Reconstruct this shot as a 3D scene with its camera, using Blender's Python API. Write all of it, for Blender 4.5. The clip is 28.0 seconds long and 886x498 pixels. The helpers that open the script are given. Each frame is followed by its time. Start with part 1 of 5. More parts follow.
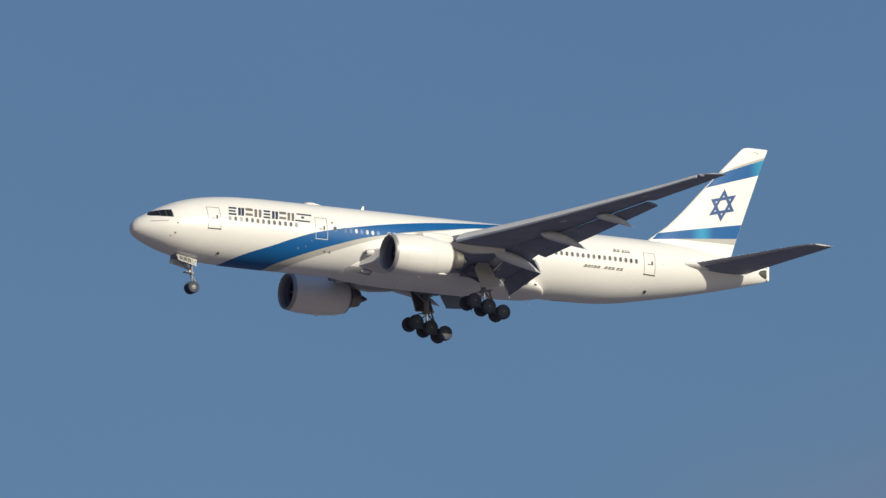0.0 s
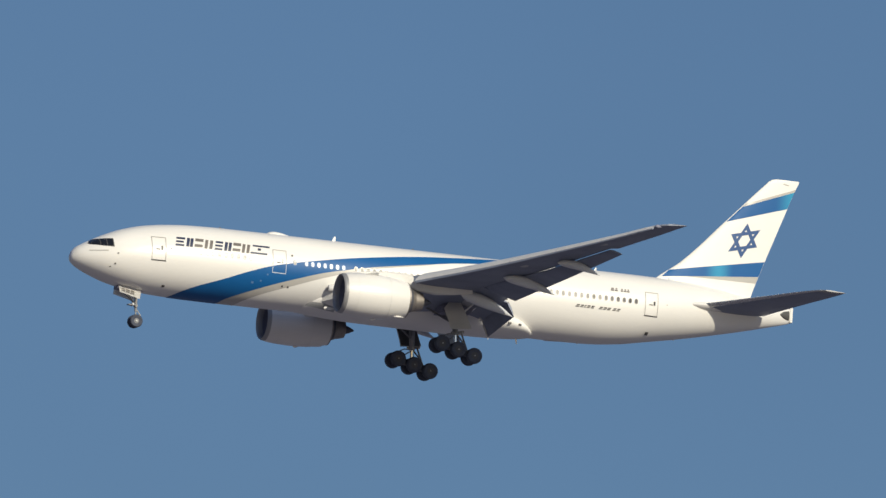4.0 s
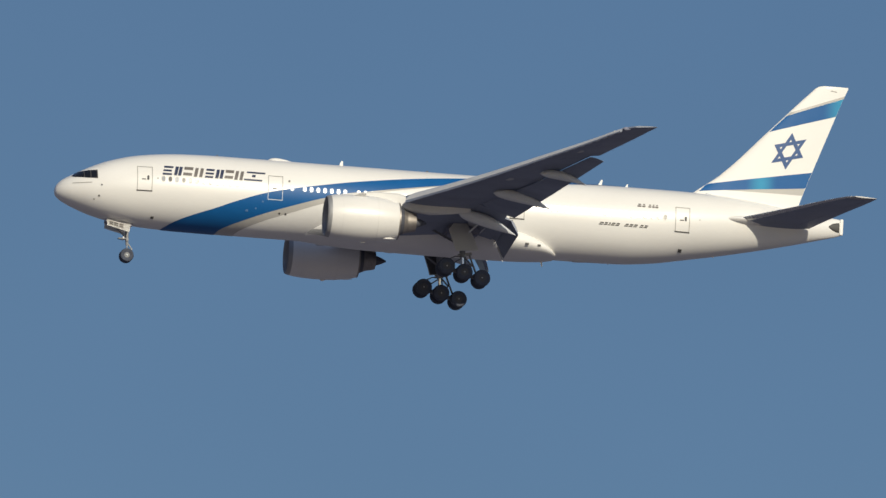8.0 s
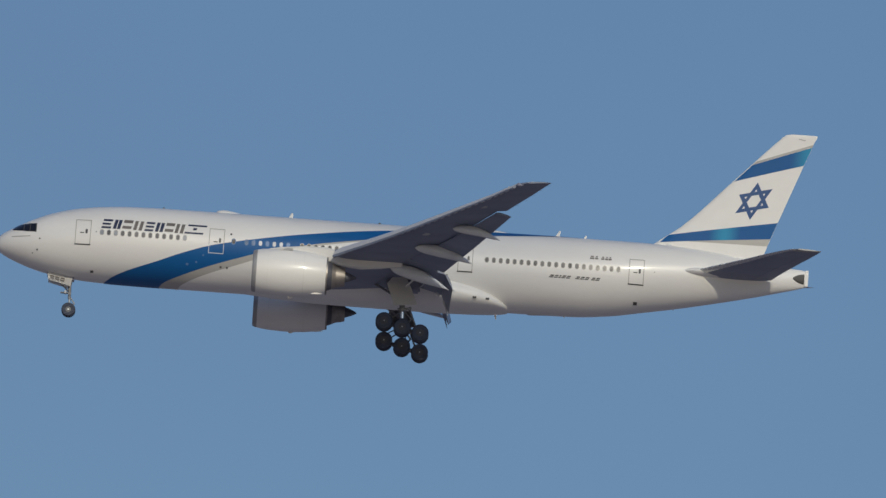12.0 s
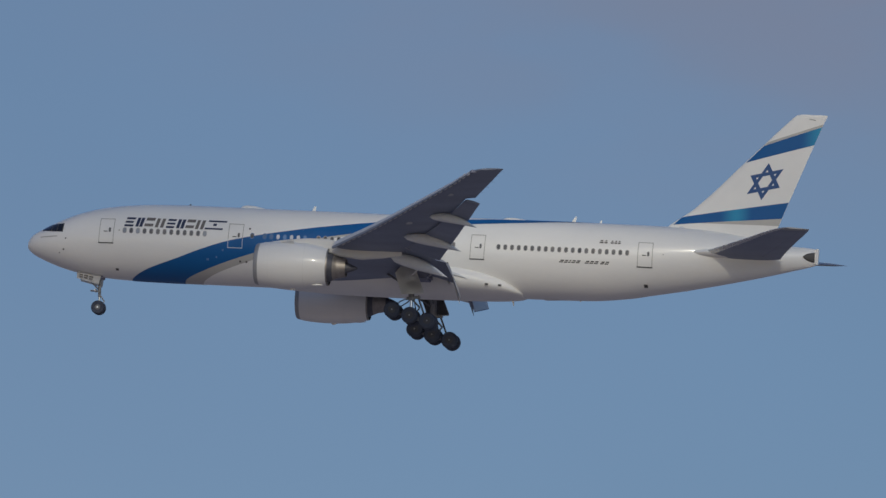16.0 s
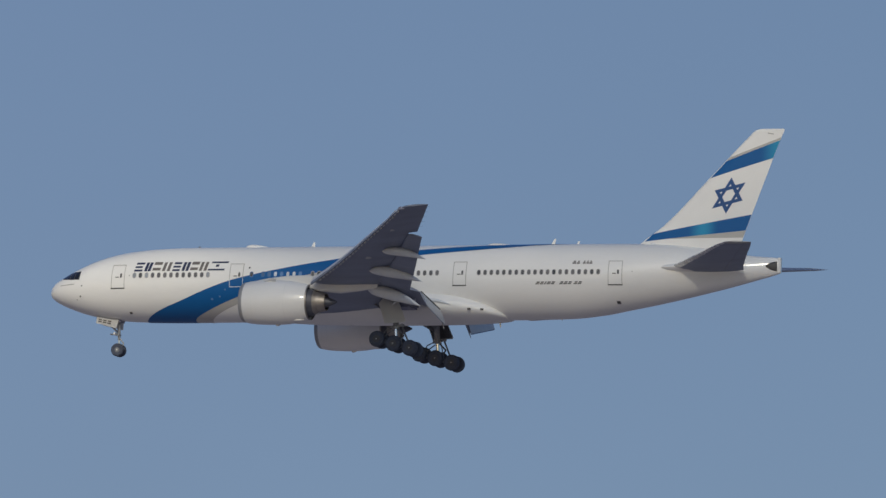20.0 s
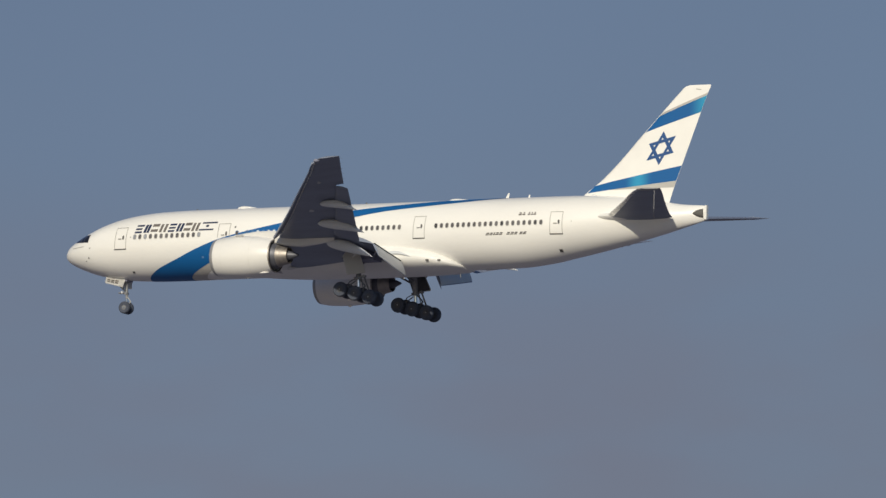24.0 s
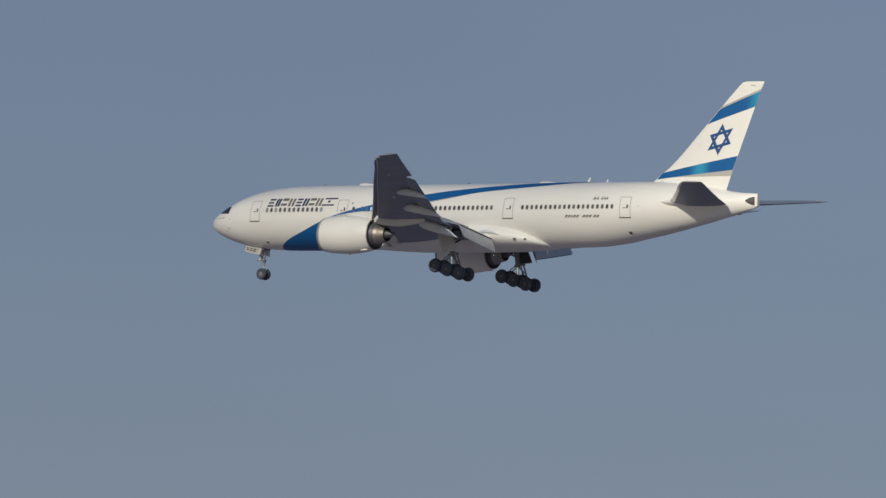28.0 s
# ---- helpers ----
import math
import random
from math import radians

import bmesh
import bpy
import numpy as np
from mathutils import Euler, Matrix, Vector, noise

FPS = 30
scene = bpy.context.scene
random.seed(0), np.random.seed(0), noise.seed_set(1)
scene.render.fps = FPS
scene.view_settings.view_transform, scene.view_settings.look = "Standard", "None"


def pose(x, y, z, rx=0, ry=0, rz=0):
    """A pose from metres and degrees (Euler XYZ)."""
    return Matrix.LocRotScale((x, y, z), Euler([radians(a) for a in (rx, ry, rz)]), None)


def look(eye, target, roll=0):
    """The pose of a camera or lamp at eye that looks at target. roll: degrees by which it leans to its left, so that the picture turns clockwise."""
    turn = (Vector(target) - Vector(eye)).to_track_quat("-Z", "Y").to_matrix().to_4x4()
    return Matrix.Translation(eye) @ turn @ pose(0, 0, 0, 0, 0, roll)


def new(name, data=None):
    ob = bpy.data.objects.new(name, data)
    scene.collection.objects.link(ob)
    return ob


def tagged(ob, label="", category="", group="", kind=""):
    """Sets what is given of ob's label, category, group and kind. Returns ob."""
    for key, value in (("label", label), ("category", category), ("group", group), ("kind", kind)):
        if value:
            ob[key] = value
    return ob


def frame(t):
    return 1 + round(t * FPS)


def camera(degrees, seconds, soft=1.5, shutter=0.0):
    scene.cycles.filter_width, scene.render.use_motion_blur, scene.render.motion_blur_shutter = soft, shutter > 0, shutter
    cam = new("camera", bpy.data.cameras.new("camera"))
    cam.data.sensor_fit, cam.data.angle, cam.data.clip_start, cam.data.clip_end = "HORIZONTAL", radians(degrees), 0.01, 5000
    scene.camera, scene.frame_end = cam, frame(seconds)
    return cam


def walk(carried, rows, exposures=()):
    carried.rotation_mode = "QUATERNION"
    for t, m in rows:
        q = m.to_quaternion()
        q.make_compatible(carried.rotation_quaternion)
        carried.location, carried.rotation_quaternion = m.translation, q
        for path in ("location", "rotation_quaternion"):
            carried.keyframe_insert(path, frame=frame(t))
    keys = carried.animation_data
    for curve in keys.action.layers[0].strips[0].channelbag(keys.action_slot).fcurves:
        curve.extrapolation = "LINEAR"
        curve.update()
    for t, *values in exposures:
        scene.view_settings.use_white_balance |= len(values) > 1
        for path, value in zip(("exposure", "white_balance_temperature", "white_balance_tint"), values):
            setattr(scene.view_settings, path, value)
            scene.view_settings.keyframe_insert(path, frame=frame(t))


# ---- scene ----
# A wide-body airliner on final approach, followed by a long lens from the ground.
# Aircraft axes: x aft from the nose, y to starboard, z up; its empty sits at x = REF.
REF = 30.0

cam = camera(2.7594, 28.0, soft=1.45)
walk(cam, [
    (0, pose(0, 0, 1.7, 99.8446, -0.015, -26.6356)),
    (0.2, pose(0, 0, 1.7, 99.8755, 0.037, -26.1786)),
    (0.5, pose(0, 0, 1.7, 99.9152, -0.112, -25.5301)),
    (0.7, pose(0, 0, 1.7, 99.9327, -0.163, -25.0948)),
    (1, pose(0, 0, 1.7, 99.9436, -0.218, -24.4582)),
    (1.2, pose(0, 0, 1.7, 99.9494, -0.311, -24.0215)),
    (1.5, pose(0, 0, 1.7, 99.9493, -0.394, -23.3976)),
    (1.7, pose(0, 0, 1.7, 99.9410, -0.369, -22.9437)),
    (2, pose(0, 0, 1.7, 99.9510, -0.326, -22.2119)),
    (2.2, pose(0, 0, 1.7, 99.9712, -0.325, -21.6812)),
    (2.5, pose(0, 0, 1.7, 100.0015, -0.389, -20.9513)),
    (2.7, pose(0, 0, 1.7, 100.0234, -0.433, -20.5774)),
    (3, pose(0, 0, 1.7, 100.0615, -0.624, -19.9966)),
    (3.2, pose(0, 0, 1.7, 100.0963, -0.622, -19.4893)),
    (3.5, pose(0, 0, 1.7, 100.1417, -0.958, -18.7126)),
    (3.7, pose(0, 0, 1.7, 100.1779, -1.251, -18.3419)),
    (4, pose(0, 0, 1.7, 100.2370, -1.407, -17.8271)),
    (4.2, pose(0, 0, 1.7, 100.2585, -1.418, -17.4070)),
    (4.5, pose(0, 0, 1.7, 100.2500, -1.689, -16.6106)),
    (6.5, pose(0, 0, 1.7, 100.2531, -1.612, -11.5873)),
    (6.7, pose(0, 0, 1.7, 100.2308, -1.493, -11.0945)),
    (7, pose(0, 0, 1.7, 100.1850, -1.274, -10.3449)),
    (7.2, pose(0, 0, 1.7, 100.1437, -1.146, -9.8059)),
    (7.5, pose(0, 0, 1.7, 100.0708, -0.801, -8.8905)),
    (7.7, pose(0, 0, 1.7, 100.0280, -0.776, -8.3203)),
    (8, pose(0, 0, 1.7, 99.9883, -0.631, -7.5026)),
    (8.2, pose(0, 0, 1.7, 99.9942, -0.563, -6.9318)),
    (8.5, pose(0, 0, 1.7, 99.9992, -0.436, -6.1047)),
    (8.7, pose(0, 0, 1.7, 100.0004, -0.359, -5.5632)),
    (9, pose(0, 0, 1.7, 100.0192, -0.194, -4.7662)),
    (9.2, pose(0, 0, 1.7, 100.0256, -0.085, -4.2287)),
    (9.5, pose(0, 0, 1.7, 100.0299, -0.124, -3.4660)),
    (9.7, pose(0, 0, 1.7, 100.0220, -0.264, -2.9475)),
    (10, pose(0, 0, 1.7, 99.9999, -0.396, -2.0480)),
    (10.2, pose(0, 0, 1.7, 99.9715, -0.588, -1.4839)),
    (10.5, pose(0, 0, 1.7, 99.9247, -0.768, -0.6976)),
    (10.7, pose(0, 0, 1.7, 99.8936, -0.941, -0.1942)),
    (11, pose(0, 0, 1.7, 99.8418, -1.030, 0.5748)),
    (11.2, pose(0, 0, 1.7, 99.8221, -1.134, 1.0614)),
    (11.5, pose(0, 0, 1.7, 99.8015, -1.298, 1.7831)),
    (11.7, pose(0, 0, 1.7, 99.7976, -1.399, 2.2534)),
    (12, pose(0, 0, 1.7, 99.7905, -1.494, 2.9743)),
    (12.2, pose(0, 0, 1.7, 99.7864, -1.387, 3.5382)),
    (12.5, pose(0, 0, 1.7, 99.7746, -1.276, 4.3974)),
    (14.5, pose(0, 0, 1.7, 99.4327, -1.218, 9.9511)),
    (14.7, pose(0, 0, 1.7, 99.3660, -1.295, 10.4996)),
    (15, pose(0, 0, 1.7, 99.2679, -1.358, 11.3263)),
    (15.2, pose(0, 0, 1.7, 99.2100, -1.380, 11.9036)),
    (15.5, pose(0, 0, 1.7, 99.1261, -1.498, 12.6951)),
    (15.7, pose(0, 0, 1.7, 99.0746, -1.684, 13.1503)),
    (16, pose(0, 0, 1.7, 99.0222, -1.493, 13.8954)),
    (16.2, pose(0, 0, 1.7, 98.9703, -1.522, 14.3975)),
    (16.5, pose(0, 0, 1.7, 98.8856, -1.274, 15.2369)),
    (16.7, pose(0, 0, 1.7, 98.8357, -1.191, 15.8087)),
    (17, pose(0, 0, 1.7, 98.7655, -1.048, 16.6657)),
    (17.2, pose(0, 0, 1.7, 98.7339, -0.999, 17.2007)),
    (17.5, pose(0, 0, 1.7, 98.6613, -1.155, 17.8704)),
    (17.7, pose(0, 0, 1.7, 98.6022, -1.172, 18.2892)),
    (18, pose(0, 0, 1.7, 98.5086, -1.150, 19.0576)),
    (18.2, pose(0, 0, 1.7, 98.4492, -0.928, 19.6041)),
    (18.5, pose(0, 0, 1.7, 98.3644, -0.674, 20.4888)),
    (18.7, pose(0, 0, 1.7, 98.3156, -0.495, 21.2075)),
    (19, pose(0, 0, 1.7, 98.2568, -0.269, 22.0747)),
    (19.2, pose(0, 0, 1.7, 98.2269, -0.221, 22.6294)),
    (19.5, pose(0, 0, 1.7, 98.1954, -0.104, 23.4058)),
    (19.7, pose(0, 0, 1.7, 98.1583, -0.110, 23.8071)),
    (20, pose(0, 0, 1.7, 98.0910, -0.318, 24.3691)),
    (20.2, pose(0, 0, 1.7, 98.0173, -0.465, 24.9511)),
    (20.5, pose(0, 0, 1.7, 97.8928, -0.719, 25.6778)),
    (20.7, pose(0, 0, 1.7, 97.8158, -0.699, 26.1778)),
    (21, pose(0, 0, 1.7, 97.7109, -0.865, 26.9045)),
    (21.2, pose(0, 0, 1.7, 97.6425, -0.930, 27.3764)),
    (21.5, pose(0, 0, 1.7, 97.5474, -0.895, 28.1081)),
    (23.5, pose(0, 0, 1.7, 96.9148, 0.193, 32.7605)),
    (23.7, pose(0, 0, 1.7, 96.8622, 0.267, 33.1457)),
    (24, pose(0, 0, 1.7, 96.7822, 0.105, 33.6785)),
    (24.2, pose(0, 0, 1.7, 96.7292, 0.160, 34.0583)),
    (24.5, pose(0, 0, 1.7, 96.6349, 0.129, 34.7057)),
    (24.7, pose(0, 0, 1.7, 96.5743, -0.017, 35.1363)),
    (25, pose(0, 0, 1.7, 96.4983, -0.088, 35.8034)),
    (25.2, pose(0, 0, 1.7, 96.4620, -0.247, 36.2394)),
    (25.5, pose(0, 0, 1.7, 96.4253, -0.398, 36.8979)),
    (25.7, pose(0, 0, 1.7, 96.4020, -0.586, 37.3239)),
    (26, pose(0, 0, 1.7, 96.3152, -0.920, 37.9413)),
    (26.2, pose(0, 0, 1.7, 96.2618, -1.172, 38.3734)),
    (26.5, pose(0, 0, 1.7, 96.1897, -1.195, 39.0517)),
    (26.7, pose(0, 0, 1.7, 96.1096, -1.380, 39.4536)),
    (27, pose(0, 0, 1.7, 95.9205, -1.419, 40.0510)),
    (27.2, pose(0, 0, 1.7, 95.7965, -1.451, 40.4743)),
    (27.5, pose(0, 0, 1.7, 95.6825, -1.364, 41.0689)),
    (27.7, pose(0, 0, 1.7, 95.6062, -1.208, 41.4905)),
    (28, pose(0, 0, 1.7, 95.5155, -1.131, 42.0581)),
], exposures=[
    (0.0, 0.22, 6500, 10), (2.0, 0.24, 6500, 10), (3.0, 0.2, 6500, 10), (4.2, 0.2, 6500, 10), (8.0, 0.03, 6500, 10), (9.0, 0.03, 6500, 10), (10.0, 0.2, 6450, 10),
    (11.0, 0.22, 6420, 10), (12.0, 0.24, 6400, 10), (15.0, 0.26, 6380, 11), (17.0, 0.32, 6380, 10), (20.0, 0.35, 6380, 10), (21.0, 0.34, 6420, 10),
    (24.0, 0.0, 6500, 10), (25.0, 0.02, 6500, 10), (26.0, -0.06, 6500, 10), (27.0, -0.06, 6500, 10), (28.0, 0.1, 6480, 10),
])

# ---- world and sun ----
SUN = Vector((0.245, -0.88, 0.407)).normalized()
SKY_LIFT = 1.7
WISP_COLOR = (1.42, 1.42, 1.8, 1)
world = bpy.data.worlds.new("sky")
scene.world = world
world.use_nodes = True
wn, wl = world.node_tree.nodes, world.node_tree.links
wn.clear()
w_out = wn.new("ShaderNodeOutputWorld")
w_bg = wn.new("ShaderNodeBackground")
w_sky = wn.new("ShaderNodeTexSky")
w_sky.sky_type = 'NISHITA'
w_sky.sun_disc = False
w_sky.sun_elevation = math.asin(SUN.z)
w_sky.sun_rotation = math.atan2(SUN.x, SUN.y)
w_sky.altitude = 0
w_sky.air_density = 1.0
w_sky.dust_density = 0.6
w_sky.ozone_density = 2.0
w_bg.inputs["Strength"].default_value = 0.12
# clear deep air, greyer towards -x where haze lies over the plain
w_tc = wn.new("ShaderNodeTexCoord")
w_sep = wn.new("ShaderNodeSeparateXYZ")
wl.new(w_tc.outputs["Generated"], w_sep.inputs[0])


def sky_map(socket, from_min, from_max, to_min=0.0, to_max=1.0, kind='LINEAR'):
    m = wn.new("ShaderNodeMapRange")
    m.interpolation_type = kind
    for key, value in (("From Min", from_min), ("From Max", from_max), ("To Min", to_min), ("To Max", to_max)):
        m.inputs[key].default_value = value
    wl.new(socket, m.inputs["Value"])
    return m.outputs[0]


def sky_mix(blend, factor, a, b):
    m = wn.new("ShaderNodeMix")
    m.data_type, m.blend_type = 'RGBA', blend
    for key, value in (("Factor", factor), (6, a), (7, b)):
        if hasattr(value, "is_linked"):
            wl.new(value, m.inputs[key])
        else:
            m.inputs[key].default_value = value
    return m.outputs[2]


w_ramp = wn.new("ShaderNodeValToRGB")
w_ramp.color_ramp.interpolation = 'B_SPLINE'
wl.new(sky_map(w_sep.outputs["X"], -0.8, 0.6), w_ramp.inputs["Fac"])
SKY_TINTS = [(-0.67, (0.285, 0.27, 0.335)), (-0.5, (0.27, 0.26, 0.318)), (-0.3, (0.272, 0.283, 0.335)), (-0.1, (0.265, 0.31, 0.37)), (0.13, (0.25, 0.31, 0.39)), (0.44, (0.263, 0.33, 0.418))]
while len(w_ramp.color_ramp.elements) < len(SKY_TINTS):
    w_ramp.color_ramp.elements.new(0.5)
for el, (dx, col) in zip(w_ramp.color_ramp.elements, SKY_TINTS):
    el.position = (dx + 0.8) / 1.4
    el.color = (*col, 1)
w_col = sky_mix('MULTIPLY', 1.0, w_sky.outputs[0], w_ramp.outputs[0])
# the upper sky gives more light than the low deep-blue band
w_col = sky_mix('MULTIPLY', 1.0, w_col, sky_map(w_sep.outputs["Z"], 0.22, 0.6, 1.0, SKY_LIFT, 'SMOOTHSTEP'))
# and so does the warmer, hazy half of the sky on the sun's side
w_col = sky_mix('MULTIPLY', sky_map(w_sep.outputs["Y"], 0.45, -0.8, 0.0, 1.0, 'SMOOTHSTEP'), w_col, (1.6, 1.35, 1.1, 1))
w_noise = wn.new("ShaderNodeTexNoise")
w_noise.inputs["Scale"].default_value = 22
w_noise.inputs["Detail"].default_value = 2
w_noise.inputs["Roughness"].default_value = 0.45
wl.new(w_tc.outputs["Generated"], w_noise.inputs["Vector"])
w_col = sky_mix('MULTIPLY', 1.0, w_col, sky_map(w_noise.outputs["Fac"], 0.35, 0.7, 0.97, 1.03))
# faint brownish wisps: bearing to the left of +y, elevation, half width and half height in degrees, strength
WISPS = [(-28.4, 8.8, 1.6, 0.9, 0.35), (12.0, 10.3, 4.4, 1.6, 0.75), (33.2, 5.85, 3.6, 1.4, 0.6), (35.6, 6.6, 1.6, 0.6, 0.25)]
w_fine = wn.new("ShaderNodeTexNoise")
w_fine.inputs["Scale"].default_value = 55
w_fine.inputs["Detail"].default_value = 3
w_fmap = wn.new("ShaderNodeMapping")
w_fmap.inputs["Scale"].default_value = (1, 1, 2.5)
wl.new(w_tc.outputs["Generated"], w_fmap.inputs[0])
wl.new(w_fmap.outputs[0], w_fine.inputs["Vector"])
w_soft = sky_map(w_fine.outputs["Fac"], 0.3, 0.62, 0.45, 1.0, 'SMOOTHSTEP')
for bearing, lift, wide, high, much in WISPS:
    turn = wn.new("ShaderNodeMapping")
    turn.inputs["Rotation"].default_value = (0, 0, radians(-bearing))
    wl.new(w_tc.outputs["Generated"], turn.inputs[0])
    fit = wn.new("ShaderNodeMapping")
    fit.inputs["Scale"].default_value = (1 / math.sin(radians(wide)), 0, 1 / math.sin(radians(high)))
    fit.inputs["Location"].default_value = (0, 0, -math.sin(radians(lift)) / math.sin(radians(high)))
    wl.new(turn.outputs[0], fit.inputs[0])
    far = wn.new("ShaderNodeVectorMath")
    far.operation = 'LENGTH'
    wl.new(fit.outputs[0], far.inputs[0])
    front = wn.new("ShaderNodeMath")
    front.operation = 'MULTIPLY'
    wl.new(sky_map(far.outputs["Value"], 0.15, 1.0, much, 0.0, 'SMOOTHSTEP'), front.inputs[0])
    ahead = wn.new("ShaderNodeMath")
    ahead.operation = 'GREATER_THAN'
    wl.new(w_sep.outputs["Y"], ahead.inputs[0])
    both = wn.new("ShaderNodeMath")
    both.operation = 'MULTIPLY'
    wl.new(w_soft, both.inputs[0])
    wl.new(ahead.outputs[0], both.inputs[1])
    wl.new(both.outputs[0], front.inputs[1])
    w_col = sky_mix('MIX', front.outputs[0], w_col, WISP_COLOR)
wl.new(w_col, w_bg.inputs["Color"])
wl.new(w_bg.outputs[0], w_out.inputs["Surface"])

sun = new("sun", bpy.data.lights.new("sun", 'SUN'))
sun.data.energy = 3.4
sun.data.angle = radians(0.6)
sun.data.color = (1.0, 0.92, 0.735)
sun.matrix_world = look(SUN * 100, (0, 0, 0))


# ---- materials ----
def material(name, color, rough=0.5, metal=0.0, coat=0.0, vary=0.06, scale=1.5, streak=0.0, bump=0.0, obrand=0.0):
    """Paint, metal or rubber: base colour with coarse and fine variation, optional dirt streaks along the airflow."""
    m = bpy.data.materials.new(name)
    m.use_nodes = True
    n, l = m.node_tree.nodes, m.node_tree.links
    b = n["Principled BSDF"]
    b.inputs["Roughness"].default_value = rough
    b.inputs["Metallic"].default_value = metal
    b.inputs["Coat Weight"].default_value = coat
    b.inputs["Coat Roughness"].default_value = 0.09
    tc = n.new("ShaderNodeTexCoord")
    mp = n.new("ShaderNodeMapping")
    mp.inputs["Scale"].default_value = (0.25, 1, 1) if streak else (1, 1, 1)
    l.new(tc.outputs["Object"], mp.inputs[0])
    n1 = n.new("ShaderNodeTexNoise")
    n1.inputs["Scale"].default_value = scale
    n1.inputs["Detail"].default_value = 5
    n2 = n.new("ShaderNodeTexNoise")
    n2.inputs["Scale"].default_value = scale * 14
    n2.inputs["Detail"].default_value = 3
    l.new(mp.outputs[0], n1.inputs["Vector"])
    l.new(mp.outputs[0], n2.inputs["Vector"])
    mix = n.new("ShaderNodeMath")
    mix.operation = 'MULTIPLY_ADD'
    mix.inputs[1].default_value = 0.35
    l.new(n2.outputs["Fac"], mix.inputs[0])
    l.new(n1.outputs["Fac"], mix.inputs[2])
    rng = n.new("ShaderNodeMapRange")
    rng.inputs["From Min"].default_value = 0.4
    rng.inputs["From Max"].default_value = 0.95
    rng.inputs["To Min"].default_value = 1 - vary
    rng.inputs["To Max"].default_value = 1 + vary * 0.5
    l.new(mix.outputs[0], rng.inputs["Value"])
    mul = n.new("ShaderNodeMix")
    mul.data_type, mul.blend_type = 'RGBA', 'MULTIPLY'
    mul.inputs["Factor"].default_value = 1
    mul.inputs[6].default_value = (*color, 1)
    l.new(rng.outputs[0], mul.inputs[7])
    last = mul
    if obrand:
        info = n.new("ShaderNodeObjectInfo")
        r2 = n.new("ShaderNodeMapRange")
        r2.inputs["To Min"].default_value = 1 - obrand
        r2.inputs["To Max"].default_value = 1 + obrand
        l.new(info.outputs["Random"], r2.inputs["Value"])
        m2 = n.new("ShaderNodeMix")
        m2.data_type, m2.blend_type = 'RGBA', 'MULTIPLY'
        m2.inputs["Factor"].default_value = 1
        l.new(mul.outputs[2], m2.inputs[6])
        l.new(r2.outputs[0], m2.inputs[7])
        last = m2
    l.new(last.outputs[2], b.inputs["Base Color"])
    rr = n.new("ShaderNodeMapRange")
    rr.inputs["To Min"].default_value = max(0.02, rough - 0.07)
    rr.inputs["To Max"].default_value = min(1, rough + 0.09)
    l.new(n1.outputs["Fac"], rr.inputs["Value"])
    l.new(rr.outputs[0], b.inputs["Roughness"])
    if bump:
        bp = n.new("ShaderNodeBump")
        bp.inputs["Strength"].default_value = bump
        bp.inputs["Distance"].default_value = 0.02
        l.new(n2.outputs["Fac"], bp.inputs["Height"])
        l.new(bp.outputs[0], b.inputs["Normal"])
    return m


WHITE = material("white_paint", (0.80, 0.785, 0.755), 0.34, coat=0.35, vary=0.05, scale=0.6, streak=1)
LIP = material("dull_intake_metal", (0.36, 0.36, 0.365), 0.45, metal=0.35, vary=0.08)
FIN_WHITE = material("fin_white_paint", (0.80, 0.785, 0.755), 0.5, coat=0.05, vary=0.04, scale=0.6)
SEAM = material("cowl_seam_paint", (0.745, 0.735, 0.705), 0.45, vary=0.1)
FAIR_WHITE = material("fairing_paint", (0.66, 0.65, 0.63), 0.42, coat=0.1, vary=0.1, scale=0.9, streak=1)
CANOE = material("track_fairing_paint", (0.62, 0.635, 0.66), 0.45, coat=0.05, vary=0.14, scale=0.9, streak=1)
NACELLE = material("nacelle_paint", (0.78, 0.765, 0.735), 0.34, coat=0.3, vary=0.06, scale=0.8, streak=1)
STAR_BLUE = material("star_blue_paint", (0.008, 0.065, 0.22), 0.5, vary=0.06)
BLUE = material("blue_paint", (0.007, 0.10, 0.30), 0.46, coat=0.03, vary=0.08, scale=0.7)
BLUE.node_tree.nodes["Principled BSDF"].inputs["Specular IOR Level"].default_value = 0.25
STRIPE_GREY = material("silver_grey_paint", (0.44, 0.425, 0.40), 0.36, coat=0.2, vary=0.05)
# Shade under the wings and the air's blue are mixed into this grey.
WING_GREY = material("shaded_wing_grey", (0.205, 0.235, 0.315), 0.45, vary=0.26, scale=0.7, streak=1)
WING_LIGHT = material("light_grey_paint", (0.46, 0.465, 0.47), 0.42, vary=0.1, scale=0.8, streak=1)
# Lighter than the flap itself: sunlight on its top is in the colour.
FLAP_TOP = material("lit_flap_top", (0.58, 0.58, 0.575), 0.42, vary=0.08, scale=0.8, streak=1)
SLAT = material("slat_paint", (0.66, 0.66, 0.665), 0.36, metal=0.1, vary=0.08, scale=1.0)
BARE = material("bare_aluminium", (0.62, 0.62, 0.62), 0.26, metal=0.9, vary=0.08, scale=2)
STEEL = material("heat_stained_steel", (0.34, 0.31, 0.285), 0.48, metal=0.8, vary=0.25, scale=3)
DARKMETAL = material("dark_exhaust_metal", (0.115, 0.118, 0.142), 0.5, metal=0.4, vary=0.3, scale=3)
FAN = material("fan_titanium", (0.15, 0.155, 0.25), 0.4, metal=0.6, vary=0.2, scale=4)
